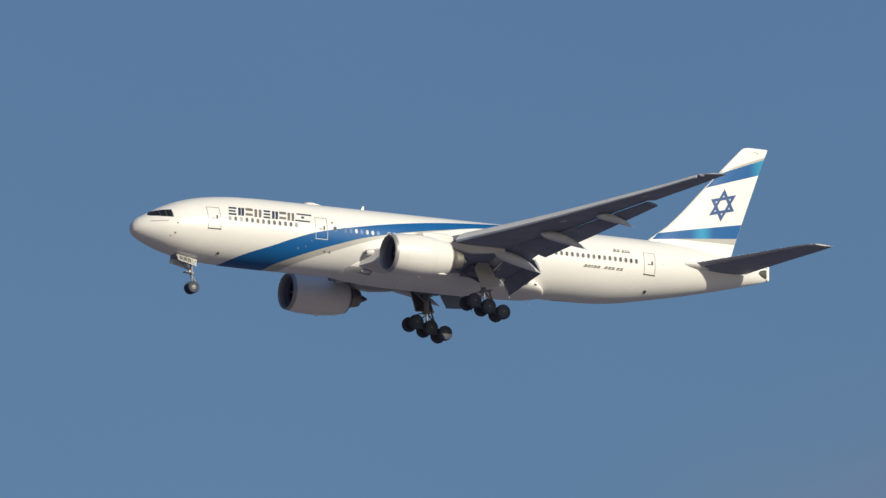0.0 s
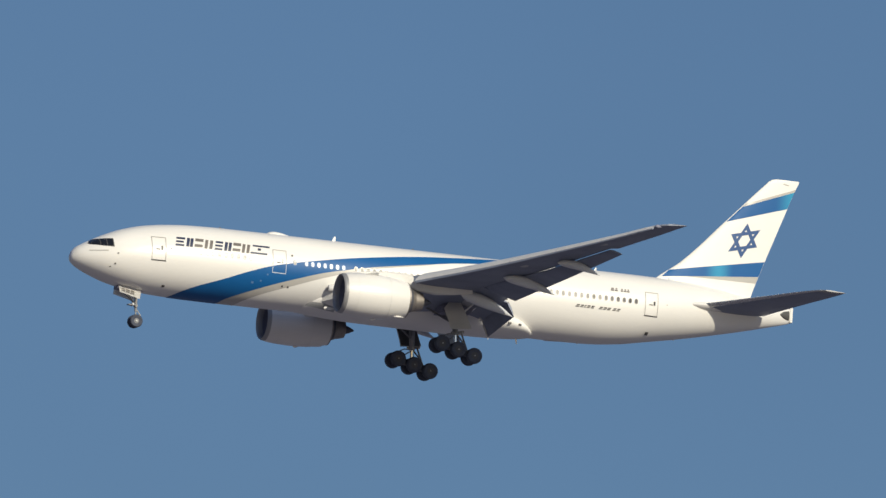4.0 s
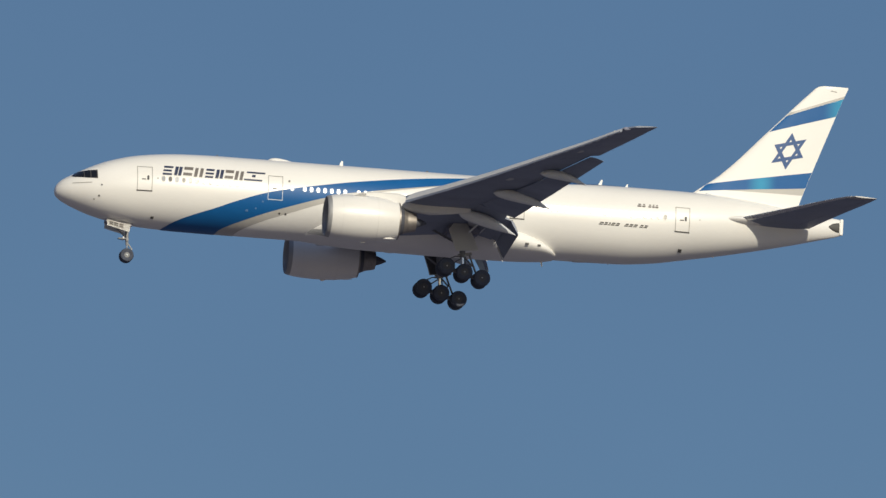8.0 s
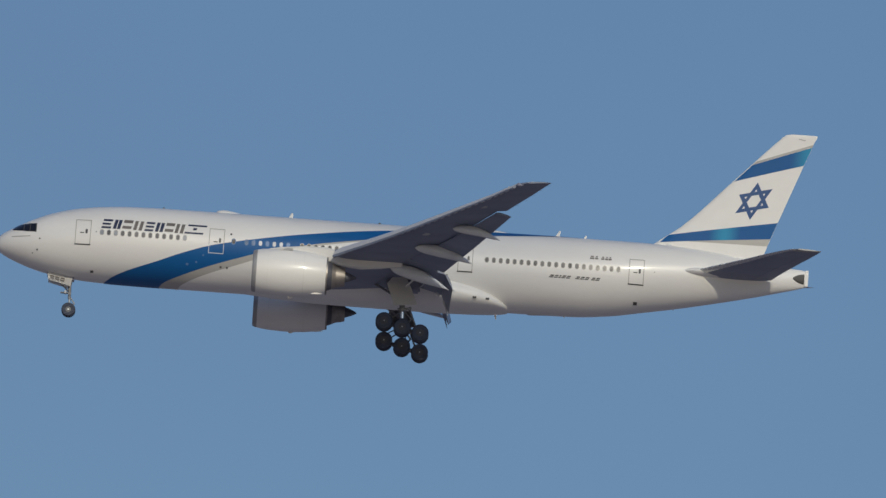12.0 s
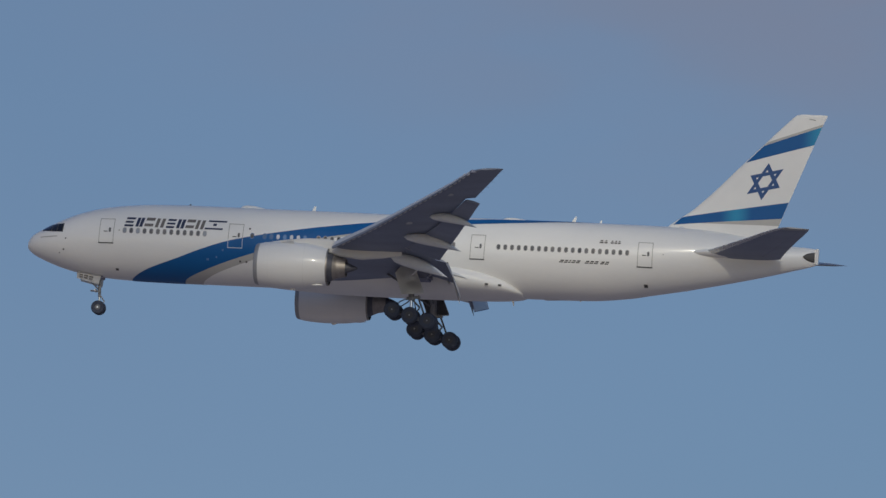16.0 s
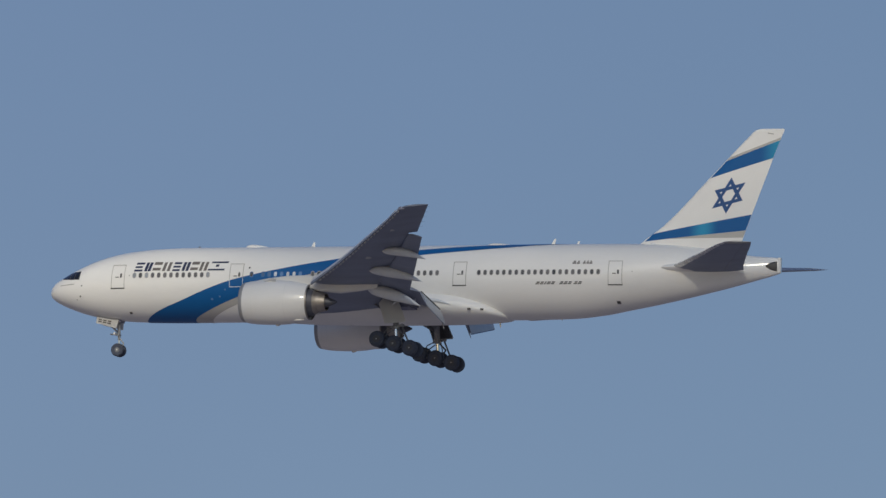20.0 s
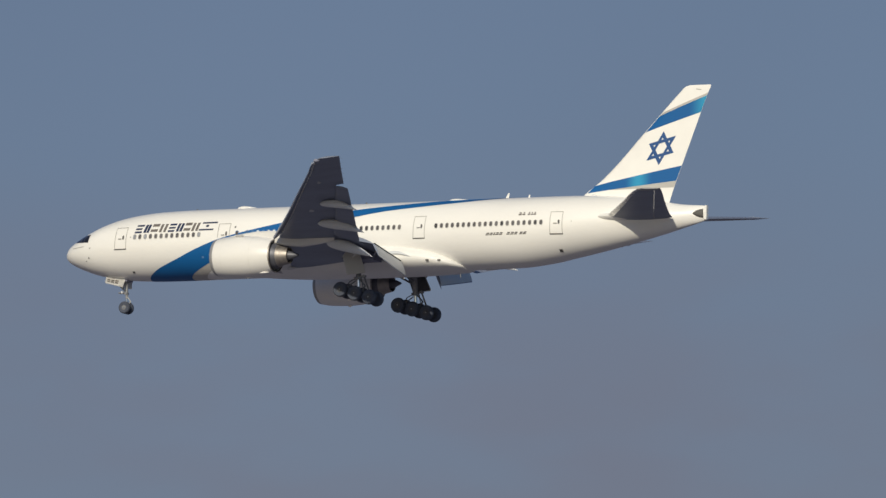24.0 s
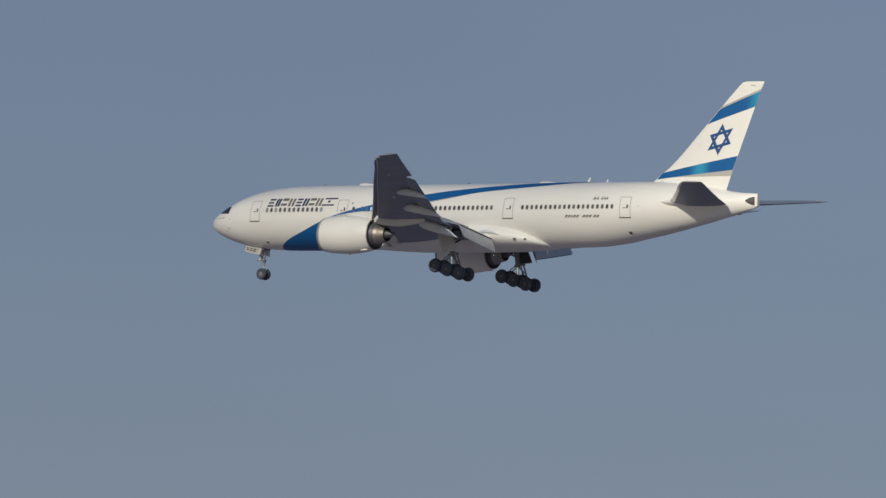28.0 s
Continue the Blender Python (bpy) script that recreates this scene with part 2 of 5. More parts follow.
RUBBER = material("tyre_rubber", (0.07, 0.08, 0.11), 0.75, vary=0.25, scale=5, bump=0.2)
RUBBER.node_tree.nodes["Principled BSDF"].inputs["Specular IOR Level"].default_value = 0.2
GEAR = material("gear_grey_paint", (0.36, 0.365, 0.37), 0.4, vary=0.2, scale=4)
STRUT = material("gear_dark_paint", (0.16, 0.165, 0.18), 0.45, vary=0.25, scale=4)
LEG = material("gear_leg_paint", (0.24, 0.245, 0.26), 0.42, vary=0.2, scale=4)
CHROME = material("polished_strut", (0.75, 0.75, 0.75), 0.12, metal=1.0, vary=0.04)
HUB = material("wheel_hub", (0.06, 0.063, 0.075), 0.6, metal=0.0, vary=0.2, scale=8)
NAVY = material("navy_lettering_paint", (0.020, 0.030, 0.075), 0.4, vary=0.08)
GREYMARK = material("grey_lettering_paint", (0.15, 0.135, 0.125), 0.4, vary=0.08)
LINE = material("door_outline_paint", (0.34, 0.33, 0.31), 0.45, vary=0.15)
LINE_DARK = material("dark_seam", (0.07, 0.067, 0.065), 0.6, vary=0.15)
LINE_WHITE = material("white_outline_paint", (0.55, 0.60, 0.66), 0.45, vary=0.1)
PALE_BLUE = material("pale_blue_cover", (0.10, 0.20, 0.40), 0.4, vary=0.1)
PANE = material("cabin_window", (0.115, 0.108, 0.105), 0.16, coat=0.6, vary=0.15, scale=5, obrand=0.5)
SHADE = material("cabin_window_blind", (0.33, 0.35, 0.38), 0.2, coat=0.6, vary=0.15, scale=5, obrand=0.3)
BLIND = material("white_window_blind", (0.62, 0.66, 0.70), 0.25, coat=0.5, vary=0.1, scale=5, obrand=0.15)
BLUE_PANE = material("window_on_blue", (0.11, 0.21, 0.40), 0.2, coat=0.6, vary=0.15, scale=5, obrand=0.4)
BLUE_RIM = material("blue_window_rim", (0.02, 0.12, 0.32), 0.4, vary=0.1)
COCKPIT = material("cockpit_glass", (0.012, 0.013, 0.016), 0.06, coat=0.5, vary=0.1)
FRAMEGREY = material("window_frame_metal", (0.40, 0.39, 0.375), 0.4, metal=0.2, vary=0.1)
# Dark tone for the shade inside bays and intake; also the tip lamp housing.
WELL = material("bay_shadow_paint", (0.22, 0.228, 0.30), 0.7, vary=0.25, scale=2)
LAMP = material("lamp_glass", (0.72, 0.73, 0.75), 0.08, coat=0.5, vary=0.05)


def teal_blue(name, centre, width):
    """Blue paint that fades to turquoise across one place of the stripe."""
    m = material(name, (1, 1, 1), 0.5, coat=0.0, vary=0.06)
    m.node_tree.nodes["Principled BSDF"].inputs["Specular IOR Level"].default_value = 0.25
    n, l = m.node_tree.nodes, m.node_tree.links
    tc = n.new("ShaderNodeTexCoord")
    sep = n.new("ShaderNodeSeparateXYZ")
    l.new(tc.outputs["Object"], sep.inputs[0])
    sub = n.new("ShaderNodeMath")
    sub.operation = 'SUBTRACT'
    sub.inputs[1].default_value = centre - REF
    l.new(sep.outputs["X"], sub.inputs[0])
    ab = n.new("ShaderNodeMath")
    ab.operation = 'ABSOLUTE'
    l.new(sub.outputs[0], ab.inputs[0])
    r = n.new("ShaderNodeMapRange")
    r.interpolation_type = 'SMOOTHSTEP'
    r.inputs["From Min"].default_value = 0
    r.inputs["From Max"].default_value = width
    r.inputs["To Min"].default_value = 1
    r.inputs["To Max"].default_value = 0
    l.new(ab.outputs[0], r.inputs["Value"])
    mx = n.new("ShaderNodeMix")
    mx.data_type = 'RGBA'
    mx.inputs[6].default_value = (0.008, 0.10, 0.30, 1)
    mx.inputs[7].default_value = (0.028, 0.27, 0.47, 1)
    l.new(r.outputs[0], mx.inputs["Factor"])
    l.new(mx.outputs[2], n["Principled BSDF"].inputs["Base Color"])
    return m


FIN_UPPER = teal_blue("fin_stripe_paint_upper", 62.6, 1.7)
FIN_LOWER = teal_blue("fin_stripe_paint_lower", 56.3, 1.35)

# ---- ground ----
ground_mat = bpy.data.materials.new("pale_built_up_plain")
ground_mat.use_nodes = True
gn, gl = ground_mat.node_tree.nodes, ground_mat.node_tree.links
g_tc = gn.new("ShaderNodeTexCoord")
g_n1 = gn.new("ShaderNodeTexNoise")
g_n1.inputs["Scale"].default_value = 0.006
g_n1.inputs["Detail"].default_value = 8
gl.new(g_tc.outputs["Object"], g_n1.inputs["Vector"])
g_rp = gn.new("ShaderNodeValToRGB")
g_rp.color_ramp.elements[0].position, g_rp.color_ramp.elements[0].color = 0.35, (0.104, 0.098, 0.122, 1)
g_rp.color_ramp.elements[1].position, g_rp.color_ramp.elements[1].color = 0.68, (0.212, 0.2, 0.244, 1)
gl.new(g_n1.outputs["Fac"], g_rp.inputs["Fac"])
gl.new(g_rp.outputs[0], gn["Principled BSDF"].inputs["Base Color"])
gn["Principled BSDF"].inputs["Roughness"].default_value = 0.95


def mesh_object(name, bm, mat):
    bmesh.ops.recalc_face_normals(bm, faces=bm.faces[:])
    for e in bm.edges:
        if len(e.link_faces) == 2 and e.calc_face_angle(0) > radians(36):
            e.smooth = False
    for f in bm.faces:
        f.smooth = True
    me = bpy.data.meshes.new(name)
    bm.to_mesh(me)
    bm.free()
    me.materials.append(mat)
    return new(name, me)


gb = bmesh.new()
bmesh.ops.create_grid(gb, x_segments=60, y_segments=60, size=4900)
for v in gb.verts:
    v.co.z = 0.6 * noise.noise(v.co * 0.003) - 0.6
ground = mesh_object("ground", gb, ground_mat)
tagged(ground, "pale hazy plain far below the flight path", "ground", kind="structure")

# ---- clouds: broken thin cloud between the sun and the flight path, whose shade the aircraft crosses ----
cloud_mat = bpy.data.materials.new("thin_cloud")
cloud_mat.use_nodes = True
cn, cl = cloud_mat.node_tree.nodes, cloud_mat.node_tree.links
c_body = cn["Principled BSDF"]
c_body.inputs["Base Color"].default_value = (0.9, 0.9, 0.9, 1)
c_body.inputs["Roughness"].default_value = 1.0
c_body.inputs["Specular IOR Level"].default_value = 0.0
c_clear = cn.new("ShaderNodeBsdfTransparent")
c_mix = cn.new("ShaderNodeMixShader")
c_noise = cn.new("ShaderNodeTexNoise")
c_noise.inputs["Scale"].default_value = 0.15
c_tc = cn.new("ShaderNodeTexCoord")
cl.new(c_tc.outputs["Object"], c_noise.inputs["Vector"])
c_rng = cn.new("ShaderNodeMapRange")
for key, value in (("From Min", 0.3), ("From Max", 0.7), ("To Min", 0.31), ("To Max", 0.46)):
    c_rng.inputs[key].default_value = value
cl.new(c_noise.outputs["Fac"], c_rng.inputs["Value"])
cl.new(c_rng.outputs[0], c_mix.inputs["Fac"])
cl.new(c_clear.outputs[0], c_mix.inputs[1])
cl.new(c_body.outputs[0], c_mix.inputs[2])
cl.new(c_mix.outputs[0], cn["Material Output"].inputs["Surface"])

CLOUD_BASE = 1500.0


def cloud(x0, x1, layers):
    """A patch of cloud clumps whose shade falls on the flight path between x0 and x1; layers: how thick it is."""
    rng = random.Random(int(x0) + 5000)
    puff = bmesh.new()
    bmesh.ops.create_icosphere(puff, subdivisions=2, radius=1)
    co = [v.co.copy() for v in puff.verts]
    tri = [[v.index for v in f.verts] for f in puff.faces]
    puff.free()
    mid = (x0 + x1) / 2
    path = Vector((mid, 1391 + 0.045 * mid, 244 + 0.056 * mid))
    base = path + SUN * ((CLOUD_BASE - path.z) / SUN.z)
    verts, faces = [], []
    depth = 230
    cells = max(1, round(layers * (x1 - x0) * depth * SUN.z / 310))
    for k in range(cells):
        u = ((k * 0.618034) % 1.0 + rng.uniform(-0.02, 0.02)) * (x1 - x0) - (x1 - x0) / 2
        v = ((k + 0.5) / cells - 0.5 + rng.uniform(-0.03, 0.03)) * depth
        r, h = rng.uniform(9, 17), rng.uniform(4.5, 7.5)
        c = Vector((u, v, rng.uniform(-5, 5)))
        first = len(verts)
        for p in co:
            q = p * (1 + 0.3 * noise.noise(p * 1.7 + c * 0.1))
            verts.append(c + Vector((q.x * r, q.y * r * 0.9, q.z * h if q.z > 0 else q.z * h * 0.6)))
        faces += [[first + i for i in t] for t in tri]
    me = bpy.data.meshes.new("cloud")
    me.from_pydata(verts, [], faces)
    me.polygons.foreach_set("use_smooth", [True] * len(faces))
    me.materials.append(cloud_mat)
    ob = new("cloud", me)
    ob.location = base
    tagged(ob, "thin broken white cloud high in front of the sun", "cloud", "broken clouds", "stuff")


for x0, x1, layers in ((498, 538, 0.6), (12, 100, 2.0), (-30, 8, 0.7), (-178, -36, 1.6), (-288, -262, 0.35), (-637, -296, 2.2), (-726, -660, 1.1), (-1275, -1140, 1.05)):
    cloud(x0, x1, layers)

# ---- the airliner ----
airliner = new("airliner")
airliner.empty_display_size = 5
tagged(airliner, "white twin-engine wide-body airliner with blue stripes, gear and flaps down", "airplane")


def part(name, bm, mat, parent=None, label=""):
    """One mesh under the aircraft or under one of its parts. Vertices are given in aircraft axes."""
    bmesh.ops.translate(bm, vec=(-REF, 0, 0), verts=bm.verts[:])
    ob = mesh_object(name, bm, mat)
    ob.parent = parent or airliner
    if label:
        ob["label"] = label
    return ob


def interp(x, table, k):
    """Smooth (monotone-ish cubic) look-up in a table of stations."""
    xs = [r[0] for r in table]
    if x <= xs[0]:
        return table[0][k]
    if x >= xs[-1]:
        return table[-1][k]
    i = max(j for j in range(len(xs) - 1) if xs[j] <= x)
    h = xs[i + 1] - xs[i]
    u = (x - xs[i]) / h

    def slope(j):
        if j == 0 or j == len(xs) - 1:
            a = min(j, len(xs) - 2)
            return (table[a + 1][k] - table[a][k]) / (xs[a + 1] - xs[a])
        d0 = (table[j][k] - table[j - 1][k]) / (xs[j] - xs[j - 1])
        d1 = (table[j + 1][k] - table[j][k]) / (xs[j + 1] - xs[j])
        return 0 if d0 * d1 <= 0 else 2 * d0 * d1 / (d0 + d1)
    p0, p1, m0, m1 = table[i][k], table[i + 1][k], slope(i) * h, slope(i + 1) * h
    return (2 * u**3 - 3 * u * u + 1) * p0 + (u**3 - 2 * u * u + u) * m0 + (3 * u * u - 2 * u**3) * p1 + (u**3 - u * u) * m1


# fuselage stations: x, top, bottom, half width
FUS = [(-0.08, -0.72, -0.82, 0.05), (0.0, -0.42, -1.08, 0.42), (0.12, -0.20, -1.22, 0.62), (0.4, 0.10, -1.44, 0.95), (0.8, 0.36, -1.66, 1.27), (1.3, 0.64, -1.89, 1.58),
       (2.0, 1.02, -2.16, 1.92), (2.7, 1.36, -2.40, 2.2), (4.0, 1.90, -2.73, 2.55), (6.0, 2.45, -3.04, 2.85), (8.0, 2.74, -3.17, 3.02),
       (10.0, 2.89, -3.22, 3.09), (13.0, 2.96, -3.24, 3.1), (41.0, 2.98, -3.22, 3.1), (45.0, 3.0, -3.16, 3.08), (48.0, 3.0, -2.88, 2.96),
       (50.0, 2.99, -2.52, 2.78), (53.0, 2.9, -1.96, 2.36), (56.0, 2.62, -1.32, 1.82), (59.0, 2.16, -0.62, 1.2), (61.0, 1.86, -0.1, 0.74),
       (62.5, 1.76, 0.30, 0.36), (62.9, 1.70, 0.44, 0.27)]


def fus(x):
    t, b, w = interp(x, FUS, 1), interp(x, FUS, 2), interp(x, FUS, 3)
    return (t + b) / 2, (t - b) / 2, w


def skin(x, a, off=0.0, side=-1):
    """A point of the fuselage's skin, a radians up from its side; side -1 is port."""
    zc, rz, ry = fus(x)
    return Vector((x, side * (ry + off) * math.cos(a), zc + (rz + off) * math.sin(a)))


LEAN = 0.0148  # the markings sit this much lower round the hull, in radians


def skin_z(x, z, off=0.012, side=-1):
    zc, rz, ry = fus(x)
    return skin(x, math.asin(max(-1, min(1, (z - zc) / rz))) - LEAN, off, side)


def ring_loft(bm, rings, closed=True, caps=(True, True)):
    vs = [[bm.verts.new(p) for p in r] for r in rings]
    n = len(vs[0])
    for a, b in zip(vs, vs[1:]):
        for i in range(n if closed else n - 1):
            j = (i + 1) % n
            bm.faces.new((a[i], a[j], b[j], b[i]))
    if caps[0]:
        bm.faces.new(vs[0])
    if caps[1]:
        bm.faces.new(vs[-1])
    return vs


def stations(x0, x1, n):
    return [x0 + (x1 - x0) * i / (n - 1) for i in range(n)]


# fuselage
bm = bmesh.new()
xs = [-0.08, -0.04, 0.0, 0.06, 0.12, 0.2, 0.3, 0.4, 0.55, 0.7, 0.85, 1.0] + stations(1.25, 14, 48) + stations(15, 41, 27) + stations(41.5, 62.9, 54)
ring_loft(bm, [[skin(x, 2 * math.pi * i / 72, 0, -1) for i in range(72)] for x in xs])
fuselage = part("fuselage", bm, WHITE, None, "glossy white fuselage tapering to a blade-shaped tail")


def skin_patch(name, corners, mat, parent, label="", n=(6, 4), off=0.012, side=-1):
    """A painted area: four corners (x, z) laid on the skin."""
    bm = bmesh.new()
    skin_patch_into(bm, corners, n, off, side)
    return part(name, bm, mat, parent, label)


def skin_patch_into(bm, corners, n=(6, 4), off=0.012, side=-1):
    (ax, az), (bx, bz), (cx, cz), (dx, dz) = corners
    g = []
    for i in range(n[0] + 1):
        u = i / n[0]
        row = []
        for j in range(n[1] + 1):
            v = j / n[1]
            x = (ax * (1 - u) + bx * u) * (1 - v) + (dx * (1 - u) + cx * u) * v
            z = (az * (1 - u) + bz * u) * (1 - v) + (dz * (1 - u) + cz * u) * v
            row.append(bm.verts.new(skin_z(x, z, off, side)))
        g.append(row)
    for i in range(n[0]):
        for j in range(n[1]):
            bm.faces.new((g[i][j], g[i + 1][j], g[i + 1][j + 1], g[i][j + 1]))


# swoosh stripe: x, height of the upper edge / lower edge
UPPER = [(8.3, -3.3), (8.75, -3.05), (9.2, -2.8), (10.1, -2.39), (12.4, -1.55), (14.4, -0.76), (16.5, -0.05), (18.7, 0.47), (20.8, 0.88), (23.0, 1.28),
         (25.2, 1.62), (27.4, 1.93), (29.6, 2.19), (32.6, 2.46), (35.2, 2.66), (37.5, 2.82), (39.8, 2.92), (42.2, 2.965), (45.2, 3.0)]
LOWER = [(8.3, -3.3), (12.7, -3.3), (12.95, -3.08), (13.3, -2.88), (14.5, -2.38), (16.6, -1.58), (18.7, -0.87), (20.9, -0.18), (23.1, 0.33), (25.2, 0.77), (27.4, 1.14),
         (30.0, 1.55), (32.8, 1.97), (35.4, 2.22), (37.7, 2.42), (40.1, 2.62), (42.4, 2.83), (45.2, 2.99)]
GREY_LOW = [(12.7, -3.3), (14.1, -3.3), (14.5, -3.05), (15.4, -2.6), (16.6, -2.12), (18.7, -1.38), (20.9, -0.6), (23.1, 0.06), (25.2, 0.6), (27.4, 1.03), (30.0, 1.5), (31.0, 1.72)]

GREY_TOP = [(x, z + (0.28 if x < 28 else 0.1)) for x, z in LOWER]


def band(name, up, low, x0, x1, mat, side, off, label):
    bm = bmesh.new()
    rows = []
    for x in stations(x0, 16.0, 150) + stations(16.0, x1, 90)[1:]:
        zc, rz, ry = fus(x)
        a1 = math.asin(max(-1, min(1, (interp(x, up, 1) - zc) / rz)))
        a0 = math.asin(max(-1, min(1, (interp(x, low, 1) - zc) / rz)))
        rows.append([skin(x, a0 + (a1 - a0) * j / 12 - LEAN, off, side) for j in range(13)])
    ring_loft(bm, rows, closed=False, caps=(False, False))
    bmesh.ops.dissolve_degenerate(bm, dist=1e-4, edges=bm.edges[:])
    return part(name, bm, mat, fuselage, label)


for side in (-1, 1):
    band("stripe", UPPER, LOWER, 8.35, 45.0, BLUE, side, 0.022, "broad blue swoosh stripe rising from belly to crown")
    band("grey_stripe", GREY_TOP, GREY_LOW, 12.8, 30.9, STRIPE_GREY, side, 0.010, "silver-grey shadow stripe under the blue one")


def rounded(cx, cz, w, h, r, n=4):
    pts = []
    for sx, sz, a0 in ((1, 1, 0), (-1, 1, 90), (-1, -1, 180), (1, -1, 270)):
        for k in range(n + 1):
            a = radians(a0 + 90 * k / n)
            pts.append((cx + sx * (w / 2 - r) + r * math.cos(a), cz + sz * (h / 2 - r) + r * math.sin(a)))
    return pts


# cabin windows
def cabin_window(x, mat, side, rim):
    z = 0.42
    bm = bmesh.new()
    bm.faces.new([bm.verts.new(skin_z(px, pz, 0.030, side)) for px, pz in rounded(x, z, 0.33, 0.47, 0.15)])
    frame_ob = part("cabin_window", bm, rim, None)
    bm = bmesh.new()
    bm.faces.new([bm.verts.new(skin_z(px, pz, 0.038, side)) for px, pz in rounded(x, z, 0.25, 0.38, 0.115)])
    part("pane", bm, mat, frame_ob)


WINDOW_X = [8.14 + 0.5367 * k for k in range(13)] + [18.38] + [19.38 + 0.5385 * k for k in range(29) if k != 7] + [38.06 + 0.538 * k for k in range(20)]
for side in (-1, 1):
    for i, wx in enumerate(WINDOW_X):
        if 19 < wx < 23:
            drawn = i in (16, 18, 19)
            cabin_window(wx, BLIND if drawn else BLUE_PANE, side, BLUE_RIM)
        else:
            cabin_window(wx, SHADE if i in (0, 2, 12) else PANE, side, PALE_BLUE if wx == 18.38 else FRAMEGREY)

# passenger doors
DOORS = [(6.08, 7.28), (16.46, 17.65), (35.82, 36.97), (49.1, 50.28)]
for side in (-1, 1):
    for k, (x0, x1) in enumerate(DOORS):
        z0, z1, w = -0.62, 1.34, 0.045
        bm = bmesh.new()
        mid = 0.08 if k == 1 else z0
        skin_patch_into(bm, [(x0, mid), (x0 + w, mid), (x0 + w, z1), (x0, z1)], (1, 8), 0.028, side)
        skin_patch_into(bm, [(x1 - w, mid), (x1, mid), (x1, z1), (x1 - w, z1)], (1, 8), 0.028, side)
        skin_patch_into(bm, [(x0 + w, z1 - w), (x1 - w, z1 - w), (x1 - w, z1), (x0 + w, z1)], (4, 1), 0.028, side)
        door = part("door", bm, LINE, None, "passenger door with a grey outline")
        bm = bmesh.new()
        if k == 1:
            for c in ([(x0, z0), (x0 + w, z0), (x0 + w, mid), (x0, mid)], [(x1 - w, z0), (x1, z0), (x1, mid), (x1 - w, mid)],
                      [(x0 + w, z0), (x1 - w, z0), (x1 - w, z0 + 0.06), (x0 + w, z0 + 0.06)]):
                skin_patch_into(bm, c, (3, 3), 0.030, side)
            part("sill_outline", bm, LINE_WHITE, door, "white outline where the door crosses the blue stripe")
        else:
            skin_patch_into(bm, [(x0 - 0.02, z0 - 0.05), (x1 + 0.02, z0 - 0.05), (x1 + 0.02, z0 + 0.04), (x0 - 0.02, z0 + 0.04)], (4, 1), 0.03, side)
            part("sill", bm, LINE_DARK, door, "dark sill under the door")
        bm = bmesh.new()
        bm.faces.new([bm.verts.new(skin_z(px, pz, 0.034, side)) for px, pz in rounded(x1 - 0.34, 0.42, 0.17, 0.36, 0.07)])
        part("door_window", bm, PANE, door)
        skin_patch("handle", [(x0 + 0.36, 0.26), (x0 + 0.68, 0.26), (x0 + 0.68, 0.33), (x0 + 0.36, 0.33)], LINE_DARK, door, "", (2, 1), 0.034, side)

# cargo door outline, access panels and small ports on the port side
for x, z, w, h, mat in ((18.15, 0.98, 0.14, 0.14, LINE_DARK), (3.35, -0.35, 0.12, 0.10, LINE_DARK), (3.2, -1.2, 0.12, 0.12, LINE_DARK), (2.85, -1.45, 0.1, 0.06, LINE_DARK),
                        (7.55, -2.55, 0.24, 0.15, LINE_DARK), (7.7, 0.42, 0.10, 0.10, LINE), (49.75, -1.98, 0.3, 0.22, LINE_DARK), (37.9, 0.42, 0.08, 0.08, LINE),
                        (17.5, -1.6, 0.14, 0.14, LINE_DARK), (18.0, -1.62, 0.14, 0.14, LINE_DARK), (16.1, -0.8, 0.13, 0.13, PALE_BLUE), (14.9, -1.55, 0.2, 0.16, PALE_BLUE),
                        (15.6, -1.35, 0.13, 0.13, PALE_BLUE), (51.1, 0.45, 0.08, 0.08, LINE)):
    skin_patch("port_cover", [(x - w / 2, z - h / 2), (x + w / 2, z - h / 2), (x + w / 2, z + h / 2), (x - w / 2, z + h / 2)], mat, fuselage, "", (2, 2), 0.03)
for side in (-1, 1):
    skin_patch("pitot_line", [(1.15, -0.28), (2.6, -0.2), (2.6, -0.14), (1.15, -0.22)], LINE, fuselage, "thin grey seam below the windscreen", (6, 1), 0.014, side)


# airline titles: drawn as plain slanted bars, and two stripes with a dot for the flag
def slant(x0, x1, z0, z1, lean=0.22):
    def sx(x, z):
        return x + lean * (z - 0.76)
    return [(sx(x0, z0), z0), (sx(x1, z0), z0), (sx(x1, z1), z1), (sx(x0, z1), z1)]


